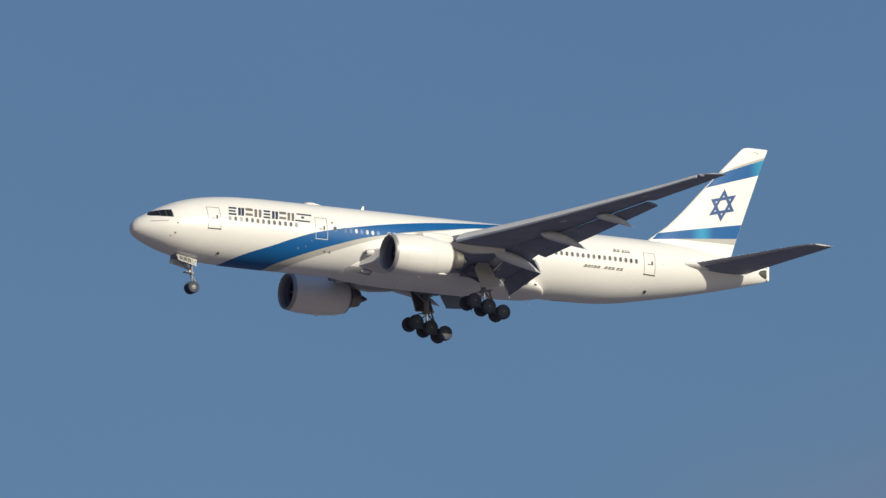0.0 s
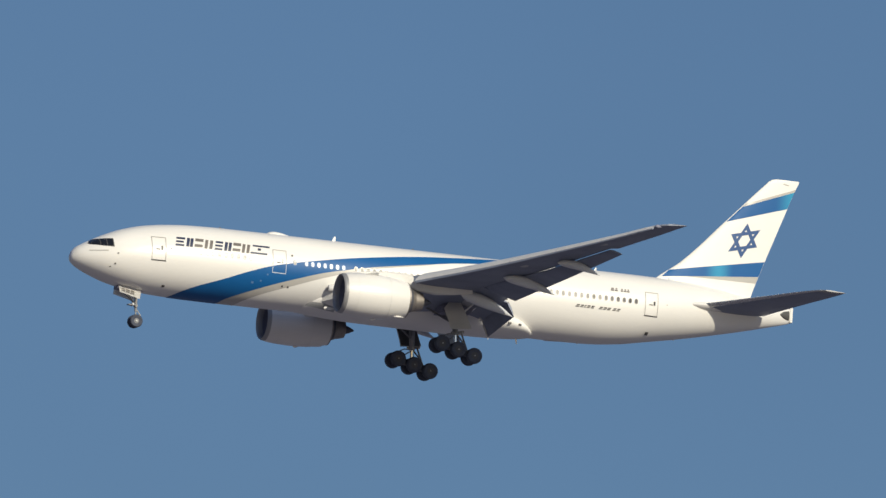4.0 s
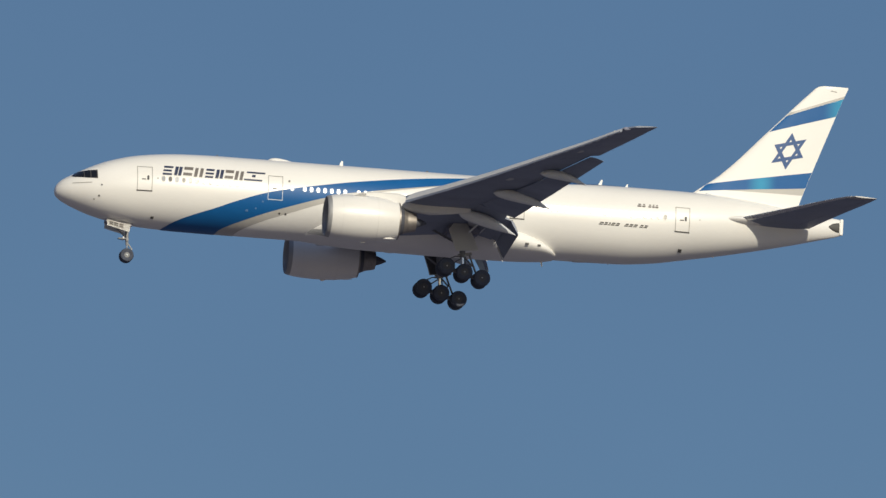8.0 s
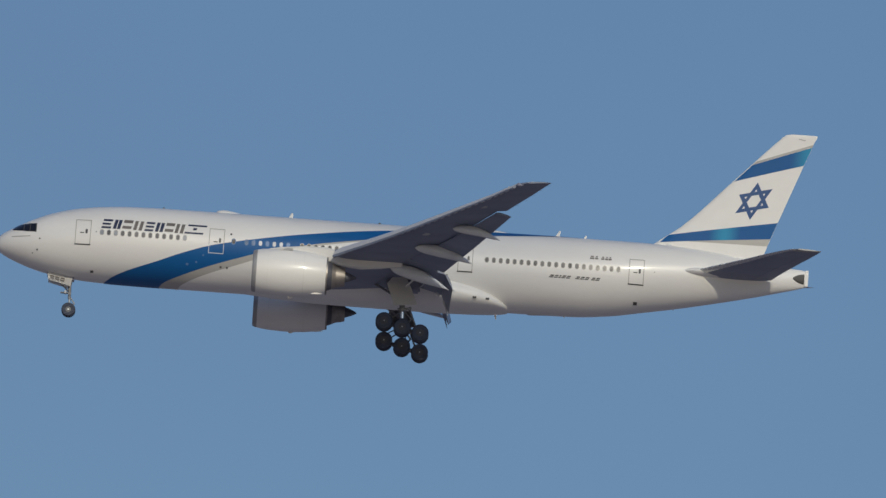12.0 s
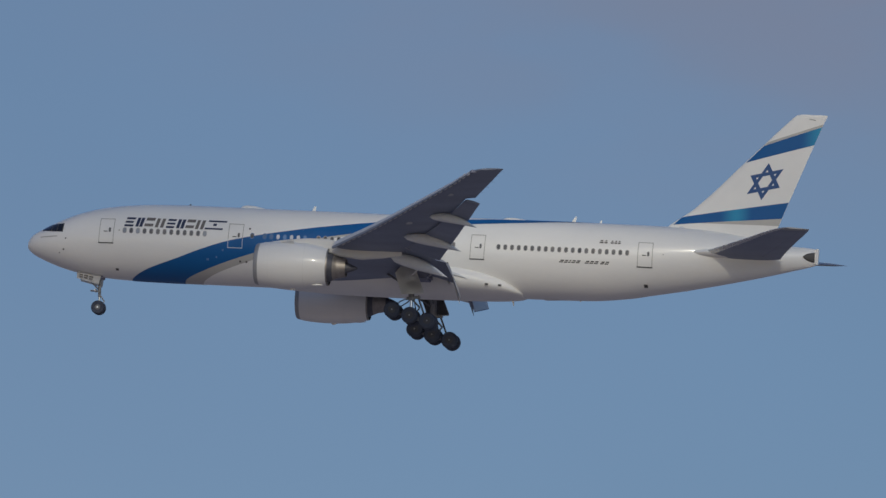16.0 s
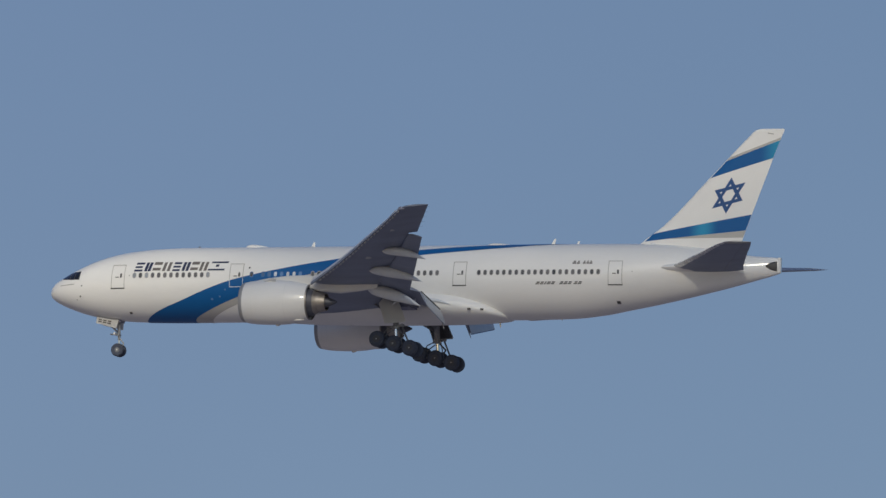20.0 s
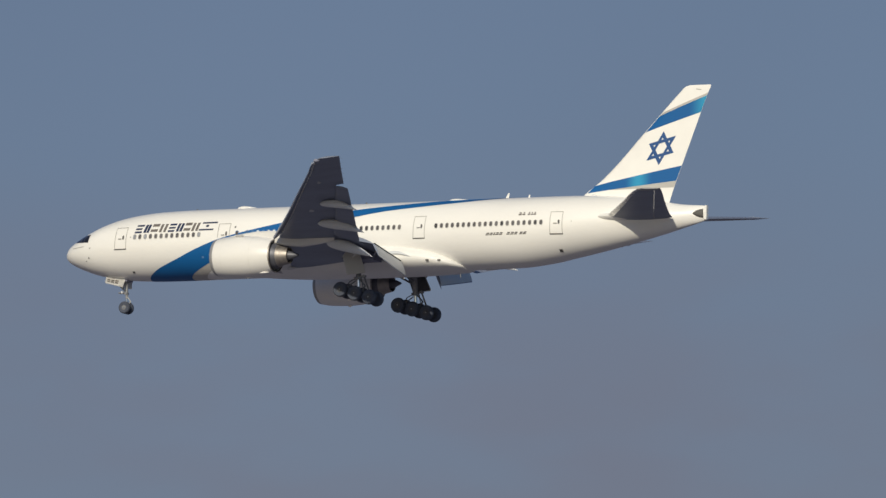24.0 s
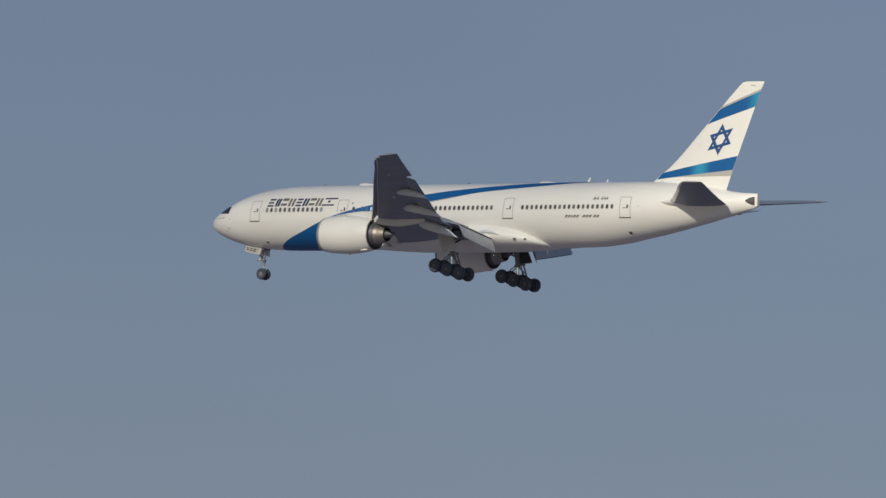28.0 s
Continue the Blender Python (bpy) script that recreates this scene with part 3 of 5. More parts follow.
# each mark: colour and its bars as (foot x, head x, low z, high z, width), width 0 for a level bar from x to x
TITLE = [(NAVY, [(8.05, 8.78, 0.75, 0.92, 0), (8.05, 8.70, 1.05, 1.21, 0), (8.05, 8.78, 1.35, 1.52, 0)]), (NAVY, [(8.95, 8.95, 0.76, 1.52, 0.25), (9.26, 9.26, 0.76, 1.52, 0.25)]),
         (GREYMARK, [(9.65, 10.35, 1.3, 1.55, 0), (9.65, 10.35, 0.82, 1.05, 0)]), (GREYMARK, [(10.52, 10.52, 0.76, 1.52, 0.25), (10.94, 10.94, 0.76, 1.52, 0.25)]),
         (NAVY, [(11.4, 12.05, 0.75, 0.92, 0), (11.4, 12.05, 1.05, 1.21, 0), (11.4, 12.05, 1.35, 1.52, 0)]), (NAVY, [(12.22, 12.22, 0.76, 1.52, 0.25), (12.56, 12.56, 0.76, 1.52, 0.25)]),
         (GREYMARK, [(12.94, 13.6, 1.3, 1.55, 0), (12.94, 13.6, 0.82, 1.05, 0)]), (GREYMARK, [(13.74, 13.74, 0.76, 1.52, 0.25), (14.14, 14.14, 0.76, 1.52, 0.25)])]
for side in (-1, 1):
    for mat, bars in TITLE:
        bm = bmesh.new()
        for a, b, z0, z1, w in bars:
            if w:
                c = [(a, z0), (a + w, z0), (b + w, z1), (b, z1)]
                c = [(x + 0.22 * (z - 0.76), z) for x, z in c]
            else:
                c = slant(a, b, z0, z1)
            skin_patch_into(bm, c, (3, 3), 0.016, side)
        part("title_mark", bm, mat, fuselage, "slanted bars of the painted airline title")
    bm = bmesh.new()
    skin_patch_into(bm, slant(14.5, 15.95, 0.78, 0.92), (5, 2), 0.016, side)
    skin_patch_into(bm, slant(14.62, 16.08, 1.41, 1.55), (5, 2), 0.016, side)
    flag = part("flag_mark", bm, NAVY, None, "small flag of two navy stripes with a dot between")
    bm = bmesh.new()
    skin_patch_into(bm, slant(15.08, 15.36, 1.09, 1.29), (2, 2), 0.016, side)
    part("flag_dot", bm, NAVY, flag)
    # registration and type marks near the tail: plain bars
    for a, b in ((45.98, 46.3), (46.36, 46.62), (46.86, 47.1), (47.16, 47.38), (47.42, 47.66)):
        skin_patch("registration_bar", slant(a, b, 1.10, 1.22, 0.1), GREYMARK, fuselage, "", (2, 1), 0.016, side)
        skin_patch("registration_bar", slant(a + 0.05, b - 0.05, 1.26, 1.36, 0.1), GREYMARK, fuselage, "", (2, 1), 0.016, side)
    for a, b in ((43.6, 43.92), (43.98, 44.26), (44.32, 44.5), (44.56, 44.86), (44.92, 45.22), (45.64, 45.94), (46.0, 46.3), (46.36, 46.66), (46.86, 47.14), (47.2, 47.5)):
        skin_patch("type_bar", slant(a, b, -0.58, -0.50, 0.5), LINE_DARK, fuselage, "", (2, 1), 0.016, side)
        skin_patch("type_bar", slant(a + 0.04, b, -0.46, -0.36, 0.5), LINE_DARK, fuselage, "", (2, 1), 0.016, side)

# cockpit windows: three panes a side, laid on the nose skin
PANES = [[(1.36, 0.32), (2.02, 0.23), (2.02, 0.82), (1.64, 0.72)],
         [(2.08, 0.22), (2.50, 0.20), (2.50, 0.90), (2.08, 0.84)],
         [(2.56, 0.20), (2.98, 0.26), (2.98, 0.86), (2.56, 0.90)]]
for side in (-1, 1):
    skin_patch("windscreen_frame", [(1.22, 0.29), (3.05, 0.17), (3.05, 0.93), (1.56, 0.81)], LINE_DARK, fuselage, "dark frame round the cockpit windows", (14, 8), 0.014, side)
    for c in PANES:
        skin_patch("cockpit_window", c, COCKPIT, fuselage, "dark cockpit window", (6, 6), 0.022, side)
# the two front panes meet near the centreline
for side in (-1, 1):
    skin_patch("front_windscreen", [(1.12, 0.36), (1.33, 0.32), (1.64, 0.73), (1.42, 0.69)], COCKPIT, fuselage, "dark front windscreen pane", (6, 6), 0.02, side)


def disc_loft(bm, profile, at=(0, 0, 0), n=32, axis='x', caps=(True, True)):
    """A turned body: profile of (distance along the axis, radius)."""
    rings = []
    for d, r in profile:
        ring = []
        for i in range(n):
            a = 2 * math.pi * i / n
            c, s = r * math.cos(a), r * math.sin(a)
            p = {'x': (d, c, s), 'y': (c, d, s), 'z': (c, s, d)}[axis]
            ring.append(Vector(p) + Vector(at))
        rings.append(ring)
    ring_loft(bm, rings, caps=caps)


def blob(bm, x0, x1, y, z, hw, hh, n=14, m=16, power=0.6):
    """A flattened teardrop fairing along x."""
    rings = []
    for i in range(n + 1):
        u = i / n
        k = max(0.02, math.sin(math.pi * u ** power))
        rings.append([Vector((x0 + (x1 - x0) * u, y + hw * k * math.cos(2 * math.pi * j / m), z + hh * k * math.sin(2 * math.pi * j / m))) for j in range(m)])
    ring_loft(bm, rings)


# crown fittings
bm = bmesh.new()
blob(bm, 16.75, 18.95, 0, 2.95, 0.5, 0.25)
part("satcom_dome", bm, WHITE, None, "low white antenna dome on the crown")
bm = bmesh.new()
blob(bm, 37.75, 40.0, 0, 2.97, 0.5, 0.17)
part("satcom_dome", bm, WHITE, None, "low white antenna dome on the crown")


def blade(name, x, z, h, c, sweep, up=1, y=0.0, mat=WHITE, label=""):
    bm = bmesh.new()
    rings = []
    for u in (0, 0.5, 1):
        cc = c * (0.8 - 0.5 * u)
        x0 = x + sweep * u
        zz = z + up * h * u
        rings.append([Vector((x0 + cc * fx, y + cc * fy, zz)) for fx, fy in ((0, 0), (0.3, 0.04), (0.7, 0.035), (1, 0), (0.7, -0.035), (0.3, -0.04))])
    ring_loft(bm, rings)
    return part(name, bm, mat, None, label)


blade("antenna", 22.45, 2.95, 0.42, 0.42, 0.2, label="white blade antenna on the crown")
blade("antenna", 43.2, 2.97, 0.5, 0.42, 0.3, label="white blade antenna on the crown")
blade("antenna", 45.4, 2.97, 0.29, 0.3, 0.17, label="white blade antenna on the crown")
blade("antenna", 12.6, 2.93, 0.16, 0.3, 0.08, mat=LINE_DARK, label="small dark antenna on the crown")
blade("antenna", 29.4, 2.96, 0.15, 0.35, 0.08, mat=LINE_DARK, label="small dark antenna on the crown")
for x, z, h in ((38.9, -3.42, 0.6), (44.2, -3.15, 0.17), (52.6, -1.98, 0.15), (14.0, -3.2, 0.15), (26.0, -3.5, 0.2)):
    blade("drain_mast", x, z, h * 0.7, 0.22, 0.14, -1, label="white drain mast under the belly")
bm = bmesh.new()
blob(bm, 41.3, 44.75, 0, -3.13, 0.5, 0.15, power=0.3)
part("belly_radome", bm, FAIR_WHITE, None, "shallow grey radome under the rear belly")

# wing-to-body fairing: x, half width, top, bottom
FAIRING = [(18.4, 1.0, -1.8, -3.17), (19.6, 1.6, -1.5, -3.24), (21.0, 2.35, -1.0, -3.34), (22.6, 2.95, -0.7, -3.43), (25.0, 3.35, -0.6, -3.52), (32.0, 3.5, -0.6, -3.56),
           (35.0, 3.4, -0.8, -3.54), (36.8, 3.2, -1.2, -3.5), (38.4, 2.75, -1.8, -3.42), (39.3, 2.2, -2.35, -3.34), (39.9, 1.2, -2.75, -3.26)]
bm = bmesh.new()
rings = []
for x in stations(18.4, 39.9, 60):
    w, zt, zb = interp(x, FAIRING, 1), interp(x, FAIRING, 2), interp(x, FAIRING, 3)
    zm, h = (zt + zb) / 2, (zt - zb) / 2
    r = []
    for i in range(40):
        a = 2 * math.pi * i / 40
        c, s = math.cos(a), math.sin(a)
        r.append(Vector((x, w * math.copysign(abs(c) ** 0.97, c), zm + h * math.copysign(abs(s) ** 0.97, s))))
    rings.append(r)
ring_loft(bm, rings)
fairing = part("belly_fairing", bm, FIN_WHITE, None, "bulging white fairing between wings and belly")
for side in (-1, 1):
    for x, z in ((21.3, -3.0), (23.6, -2.9)):
        w = interp(x, FAIRING, 1)
        bm = bmesh.new()
        ring_loft(bm, [[Vector((x + dx, side * (w - 0.03 + 0.12 * k * math.cos(2 * math.pi * j / 12)), z + 0.22 * k * math.sin(2 * math.pi * j / 12))) for j in range(12)]
                       for dx, k in ((0, 0.2), (0.1, 0.6), (0.6, 0.5), (0.9, 0.1))])
        part("air_inlet", bm, FAIR_WHITE, fairing, "small pale air scoop")
    bm = bmesh.new()
    rows = []
    for i in range(13):
        x = 20.0 + 2.4 * i / 12
        w, zt, zb = interp(x, FAIRING, 1), interp(x, FAIRING, 2), interp(x, FAIRING, 3)
        zm, h = (zt + zb) / 2, (zt - zb) / 2
        z1, z0 = -2.5 - 0.06 * (x - 20), -2.82 - 0.14 * (x - 20)
        row = []
        for j in range(5):
            sn = max(-1, min(1, (z0 + (z1 - z0) * j / 4 - zm) / h))
            a = math.asin(sn)
            row.append(Vector((x, side * (w + 0.02) * math.cos(a) ** 0.97, zm + (h + 0.02) * math.copysign(abs(sn) ** 0.97, sn))))
        rows.append(row)
    ring_loft(bm, rows, closed=False, caps=(False, False))
    part("ram_air_intake", bm, GEAR, fairing, "grey sunken air intake in the belly fairing")
    for x in (37.3, 38.3):
        bm = bmesh.new()
        w = interp(x, FAIRING, 1)
        bmesh.ops.create_cube(bm, size=1, matrix=Matrix.Translation((x, side * (w - 0.02 * (x > 38)), -2.62)) @ Matrix.Rotation(radians(-side * (10 if x < 38 else 17)), 4, 'Z') @ Matrix.Diagonal((0.27, 0.12, 0.15, 1)))
        part("vent", bm, LINE_DARK, fairing, "small dark vent")

# tail end: auxiliary power exhaust
bm = bmesh.new()
ring_loft(bm, [[Vector((x, y0 + w * math.cos(2 * math.pi * i / 20), 1.02 + h * math.sin(2 * math.pi * i / 20))) for i in range(20)]
               for x, w, h, y0 in ((61.85, 0.03, 0.07, -0.52), (62.15, 0.1, 0.27, -0.41), (62.45, 0.12, 0.36, -0.335), (62.72, 0.12, 0.4, -0.27), (62.75, 0.08, 0.34, -0.24))])
part("exhaust", bm, LINE_DARK, None, "dark exhaust opening in the tail end")
bm = bmesh.new()
bmesh.ops.create_cube(bm, size=1, matrix=Matrix.Translation((62.92, -0.08, 1.1)) @ Matrix.Diagonal((0.24, 0.42, 1.25, 1)))
bmesh.ops.bevel(bm, geom=bm.edges[:], offset=0.03, segments=2, affect='EDGES')
part("tail_cap", bm, WHITE, None, "white rim closing the tail end")
bm = bmesh.new()
blob(bm, 51.85, 52.35, -0.33, 2.95, 0.11, 0.1)
part("beacon_cover", bm, LAMP, None, "small bright lamp cover at the fin's foot")
bm = bmesh.new()
disc_loft(bm, [(62.88, 0.08), (62.96, 0.07)], (0, -0.05, 1.58), 10)
part("tail_lamp", bm, LAMP, None)


# ---- aerofoils ----
def thick(u, t):
    return 5 * t * (0.2969 * math.sqrt(max(u, 0)) - 0.126 * u - 0.3516 * u * u + 0.2843 * u**3 - 0.1015 * u**4)


def foil_ring(le, te, t, u0=0.0, u1=1.0, up=Vector((0, 0, 1)), n=14, camber=0.015):
    le, te = Vector(le), Vector(te)
    c = te - le
    ln = c.length
    nrm = (up - c * (up.dot(c) / ln**2)).normalized()
    us = [u0 + (u1 - u0) * (0.5 - 0.5 * math.cos(math.pi * i / n)) for i in range(n + 1)]

    def pt(u, s):
        return le + c * u + nrm * ln * (s * thick(u, t) + camber * 4 * u * (1 - u))
    top = [pt(u, 1) for u in us]
    bot = [pt(u, -1) for u in reversed(us)]
    if u0 == 0:
        bot = bot[:-1]
    return top + bot


def foil(sections, up=Vector((0, 0, 1)), camber=0.015, n=14):
    """Loft of (leading point, trailing point, thickness, u0, u1)."""
    bm = bmesh.new()
    ring_loft(bm, [foil_ring(*s[:3], *s[3:], up=up, n=n, camber=camber) for s in sections])
    return bm


def foil_top(sections, camber=0.015, n=10, lift=0.014):
    """The upper skin alone of a loft, just above it."""
    bm = bmesh.new()
    rings = []
    for le, te, t, u0, u1 in sections:
        r = foil_ring(le, te, t, 0.06, 0.95, n=n, camber=camber)[:n + 1]
        rings.append([p + Vector((0, 0, lift)) for p in r])
    ring_loft(bm, rings, closed=False, caps=(False, False))
    return bm


def rod(bm, a, b, r0, r1=None, n=12):
    a, b = Vector(a), Vector(b)
    r1 = r0 if r1 is None else r1
    d = (b - a).normalized()
    q = d.to_track_quat('Z', 'Y').to_matrix()
    ring_loft(bm, [[p + q @ Vector((r * math.cos(2 * math.pi * i / n), r * math.sin(2 * math.pi * i / n), 0)) for i in range(n)] for p, r in ((a, r0), (b, r1))])


# wing: span station, leading x, leading z, trailing x, trailing z, thickness
WING = [(2.2, 20.6, -1.95, 34.7, -2.2, 0.165), (6.0, 23.25, -1.42, 34.3, -1.66, 0.14), (10.4, 26.3, -0.90, 33.7, -1.13, 0.115), (16.5, 30.65, -0.02, 36.4, 0.03, 0.105),
        (23.3, 35.4, 1.18, 39.45, 1.42, 0.10), (27.5, 38.4, 2.0, 41.35, 2.18, 0.095), (29.9, 40.1, 2.5, 42.45, 2.66, 0.09), (30.28, 40.75, 2.59, 42.63, 2.72, 0.06)]


def wing_at(s):
    return [interp(s, WING, k) for k in range(1, 6)]


def flex(s, side):
    """The starboard wing bends up a little more."""
    return 0.5 * (s / 30) ** 1.4 if side > 0 else 0.0


def wing_pt(s, u, side, dz=0.0):
    lx, lz, tx, tz, t = wing_at(s)
    return Vector((lx + (tx - lx) * u, side * s, lz + (tz - lz) * u + dz + flex(s, side)))


def build_wing(side):
    S = side

    def sec(s, u0, u1):
        return (wing_pt(s, 0, S), wing_pt(s, 1, S), wing_at(s)[4], u0, u1)
    # box: cut short where flaps leave the trailing edge
    spans = [2.2, 4, 6, 8, 9.0, 10.4, 12, 14, 16.5, 19, 21, 23.1]
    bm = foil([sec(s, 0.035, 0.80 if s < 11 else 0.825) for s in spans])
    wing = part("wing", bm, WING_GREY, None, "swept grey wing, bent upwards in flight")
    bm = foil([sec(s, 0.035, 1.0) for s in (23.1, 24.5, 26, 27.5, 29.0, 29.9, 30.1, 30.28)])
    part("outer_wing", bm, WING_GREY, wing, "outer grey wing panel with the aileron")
    bm = foil([(wing_pt(s, 0, S), wing_pt(s, 1, S), wing_at(s)[4] * 1.05, 0.03, 0.24 - 0.012 * s) for s in (2.3, 3.2, 4.1, 4.95)])
    part("root_fillet", bm, FAIR_WHITE, wing, "pale fillet along the wing root")
    # slats: drooped forward along the leading edge
    for s0, s1 in ((5.0, 8.8), (10.9, 14.7), (14.72, 18.4), (18.42, 22.1), (22.12, 25.7), (25.72, 29.75)):
        rings = []
        for s in stations(s0, s1, 5):
            lx, lz, tx, tz, t = wing_at(s)
            lz, tz = lz + flex(s, S), tz + flex(s, S)
            c = tx - lx
            le = Vector((lx - 0.055 * c - 0.06, S * s, lz - 0.07 * c - 0.09))
            te = Vector((lx + 0.115 * c, S * s, lz + 0.058 * c))
            rings.append((le, te, 0.23, 0.0, 1.0))
        # Underside coloured dark as in shade, upper skin pale as in sun.
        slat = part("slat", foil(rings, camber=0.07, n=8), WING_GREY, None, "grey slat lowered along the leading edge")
        part("upper_skin", foil_top(rings, camber=0.07, n=8), SLAT, slat, "slat's upper skin, lighter than its shade-dark underside")
        for k in range(3):
            s = s0 + (s1 - s0) * (0.15 + 0.35 * k)
            lx, lz, tx, tz, t = wing_at(s)
            lz, tz = lz + flex(s, S), tz + flex(s, S)
            bm = bmesh.new()
            bmesh.ops.create_cube(bm, size=1, matrix=Matrix.Translation((lx + 0.12, S * s, lz - 0.05)) @ Matrix.Rotation(radians(16), 4, 'Y') @ Matrix.Diagonal((0.42, 0.07, 0.12, 1)))
            part("slat_track", bm, GEAR, wing)
        # Added white rods imitate the dashes of light along the slat gap.
        n = round((s1 - s0) / 0.72)
        for k in range(n):
            s = s0 + (s1 - s0) * (k + 0.5) / n
            lx, lz, tx, tz, t = wing_at(s)
            c = tx - lx
            p = wing_pt(s, 0.035, S, c * (0.06 * 0.035 - thick(0.035, t)) - 0.09)
            along = (wing_pt(s + 0.2, 0.045, S) - wing_pt(s - 0.2, 0.045, S)).normalized()
            bm = bmesh.new()
            rod(bm, p - along * 0.2, p + along * 0.2, 0.065, None, 6)
            part("slat_gap_dash", bm, WHITE, wing, "white rod for a bright dash of light in the slat gap")
    # inboard flap
    secs = [((32.15, S * 3.4, -1.93), (34.86, S * 3.4, -2.74), 0.13, 0, 1), ((32.1, S * 6, -1.62), (34.95, S * 6, -2.34), 0.13, 0, 1), ((32.05, S * 8.95, -1.26), (35.08, S * 8.95, -1.90), 0.125, 0, 1)]
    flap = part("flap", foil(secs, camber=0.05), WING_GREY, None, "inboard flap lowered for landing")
    # Sunlit top of the flap, paler by colour than the dark body.
    part("upper_skin", foil_top(secs, camber=0.05), FLAP_TOP, flap, "flap's upper skin, made pale as its sunlit side")
    secs = [((34.78, S * 3.4, -2.66), (35.40, S * 3.4, -4.02), 0.13, 0, 1), ((34.86, S * 6, -2.28), (35.48, S * 6, -3.55), 0.13, 0, 1), ((35.0, S * 8.95, -1.84), (35.6, S * 8.95, -2.99), 0.125, 0, 1)]
    aft = part("aft_flap", foil(secs, camber=0.03), WING_GREY, None, "steeply drooped rear segment of the inboard flap")
    part("upper_skin", foil_top(secs, camber=0.03), FLAP_TOP, aft, "flap's upper skin, made pale as its sunlit side")
    # A dark rod, added to draw the shade of the open slot.
    bm = bmesh.new()
    rod(bm, (34.86, S * 3.42, -2.66), (35.08, S * 8.9, -1.84), 0.075, 0.06, 8)
    part("flap_slot_shade", bm, LINE_DARK, aft, "dark rod for the shaded slot between the flap segments")
    # Starboard takes the dark grey: the fuselage's shade put into its colour.
    bm = bmesh.new()
    rod(bm, (34.95, S * 3.42, -3.1), (35.34, S * 3.55, -4.28), 0.12, 0.02, 8)
    part("flap_end_fairing", bm, FAIR_WHITE if S < 0 else WING_GREY, aft, "small pointed fairing at the flap's end, darkened for shade to starboard")
    bm = bmesh.new()
    rod(bm, (32.75, S * 5.0, -2.75), (33.55, S * 5.5, -1.95), 0.05)
    part("flap_actuator", bm, CHROME, flap, "thin bright flap actuator rod")
    # White colour carries the sunlight that reaches these fittings through the gaps.
    for a, b, r in (((32.05, 7.0, -1.8), (32.8, 7.0, -1.86), 0.05), ((31.98, 7.0, -2.7), (32.75, 7.0, -1.95), 0.07), ((34.28, 4.0, -2.66), (34.55, 4.0, -2.86), 0.12)):
        bm = bmesh.new()
        rod(bm, (a[0], S * a[1], a[2]), (b[0], S * b[1], b[2]), r)
        part("flap_linkage", bm, WHITE, flap, "fitting of the flap drive, white for the sunlight on it")
    bm = foil([((31.7, S * 3.45, -1.91), (32.75, S * 3.45, -2.35), 0.16, 0, 1), ((31.7, S * 8.9, -1.35), (32.7, S * 8.9, -1.73), 0.16, 0, 1)])
    part("flap_vane", bm, WING_LIGHT, flap, "slotted vane ahead of the flap")
    # flaperon between the flaps
    bm = foil([((31.6, S * 9.05, -1.18), (34.35, S * 9.05, -2.03), 0.13, 0, 1), ((31.8, S * 11.05, -0.92), (34.35, S * 11.05, -1.71), 0.13, 0, 1)])
    part("flaperon", bm, WING_GREY, wing, "drooped flaperon")
    # outboard flap
    bm = foil([((x0, S * y, z0 + flex(y, S)), (x1, S * y, z1 + flex(y, S)), 0.13, 0, 1) for y, x0, z0, x1, z1 in ((11.2, 32.25, -1.04, 34.85, -2.02), (16.8, 35.33, -0.12, 37.2, -0.63), (23.05, 38.56, 1.18, 39.74, 0.96))])
    part("flap", bm, WING_GREY, wing, "outboard flap lowered for landing")
    # spoiler panels on the upper rear surface
    for s0, s1 in ((4.2, 6.4), (6.5, 8.8), (11.3, 13.5), (13.6, 15.8), (15.9, 18.1), (18.2, 20.4), (20.5, 22.7)):
        bm = bmesh.new()
        g = []
        for s in (s0, s1):
            lx, lz, tx, tz, t = wing_at(s)
            lz, tz = lz + flex(s, S), tz + flex(s, S)
            c = tx - lx
            for u in (0.58, 0.80):
                g.append(bm.verts.new((lx + c * u, S * s, lz + (tz - lz) * u + c * (thick(u, t) + 0.06 * u * (1 - u)) + 0.02)))
        bm.faces.new((g[0], g[1], g[3], g[2]))
        bmesh.ops.solidify(bm, geom=bm.faces[:], thickness=0.03)
        part("spoiler", bm, WING_LIGHT, wing)
    # flap track fairings: front point, rear point, half width, depth
    for fr, re, hw, hh in (((30.7, 9.55, -1.64), (35.3, 9.55, -2.99), 0.42, 0.52), ((32.5, 14.7, -0.64), (37.12, 14.7, -1.6), 0.36, 0.44),
                           ((35.3, 19.8, 0.31), (39.05, 19.8, -0.37), 0.30, 0.36), ((33.0, 3.45, -1.95), (35.8, 3.42, -2.17), 0.17, 0.17)):
        fr, re = Vector((fr[0], S * fr[1], fr[2] + flex(fr[1], S))), Vector((re[0], S * re[1], re[2] + flex(re[1], S)))
        rings = []
        for i in range(19):
            u = i / 18
            k = max(0.03, (1 - (1 - min(1, u / 0.42)) ** 2) ** 0.5) if u < 0.42 else max(0.02, 1 - ((u - 0.42) / 0.58) ** 1.7)
            bow = (0.28 if S > 0 else 0) + 0.35 * math.sin(math.pi * u) * 0.7
            c = fr.lerp(re, u) + Vector((0, 0, bow - 0.12))
            rings.append([c + Vector((0, hw * k * math.cos(2 * math.pi * j / 14), hh * k * math.sin(2 * math.pi * j / 14))) for j in range(14)])
        bm = bmesh.new()
        ring_loft(bm, rings)
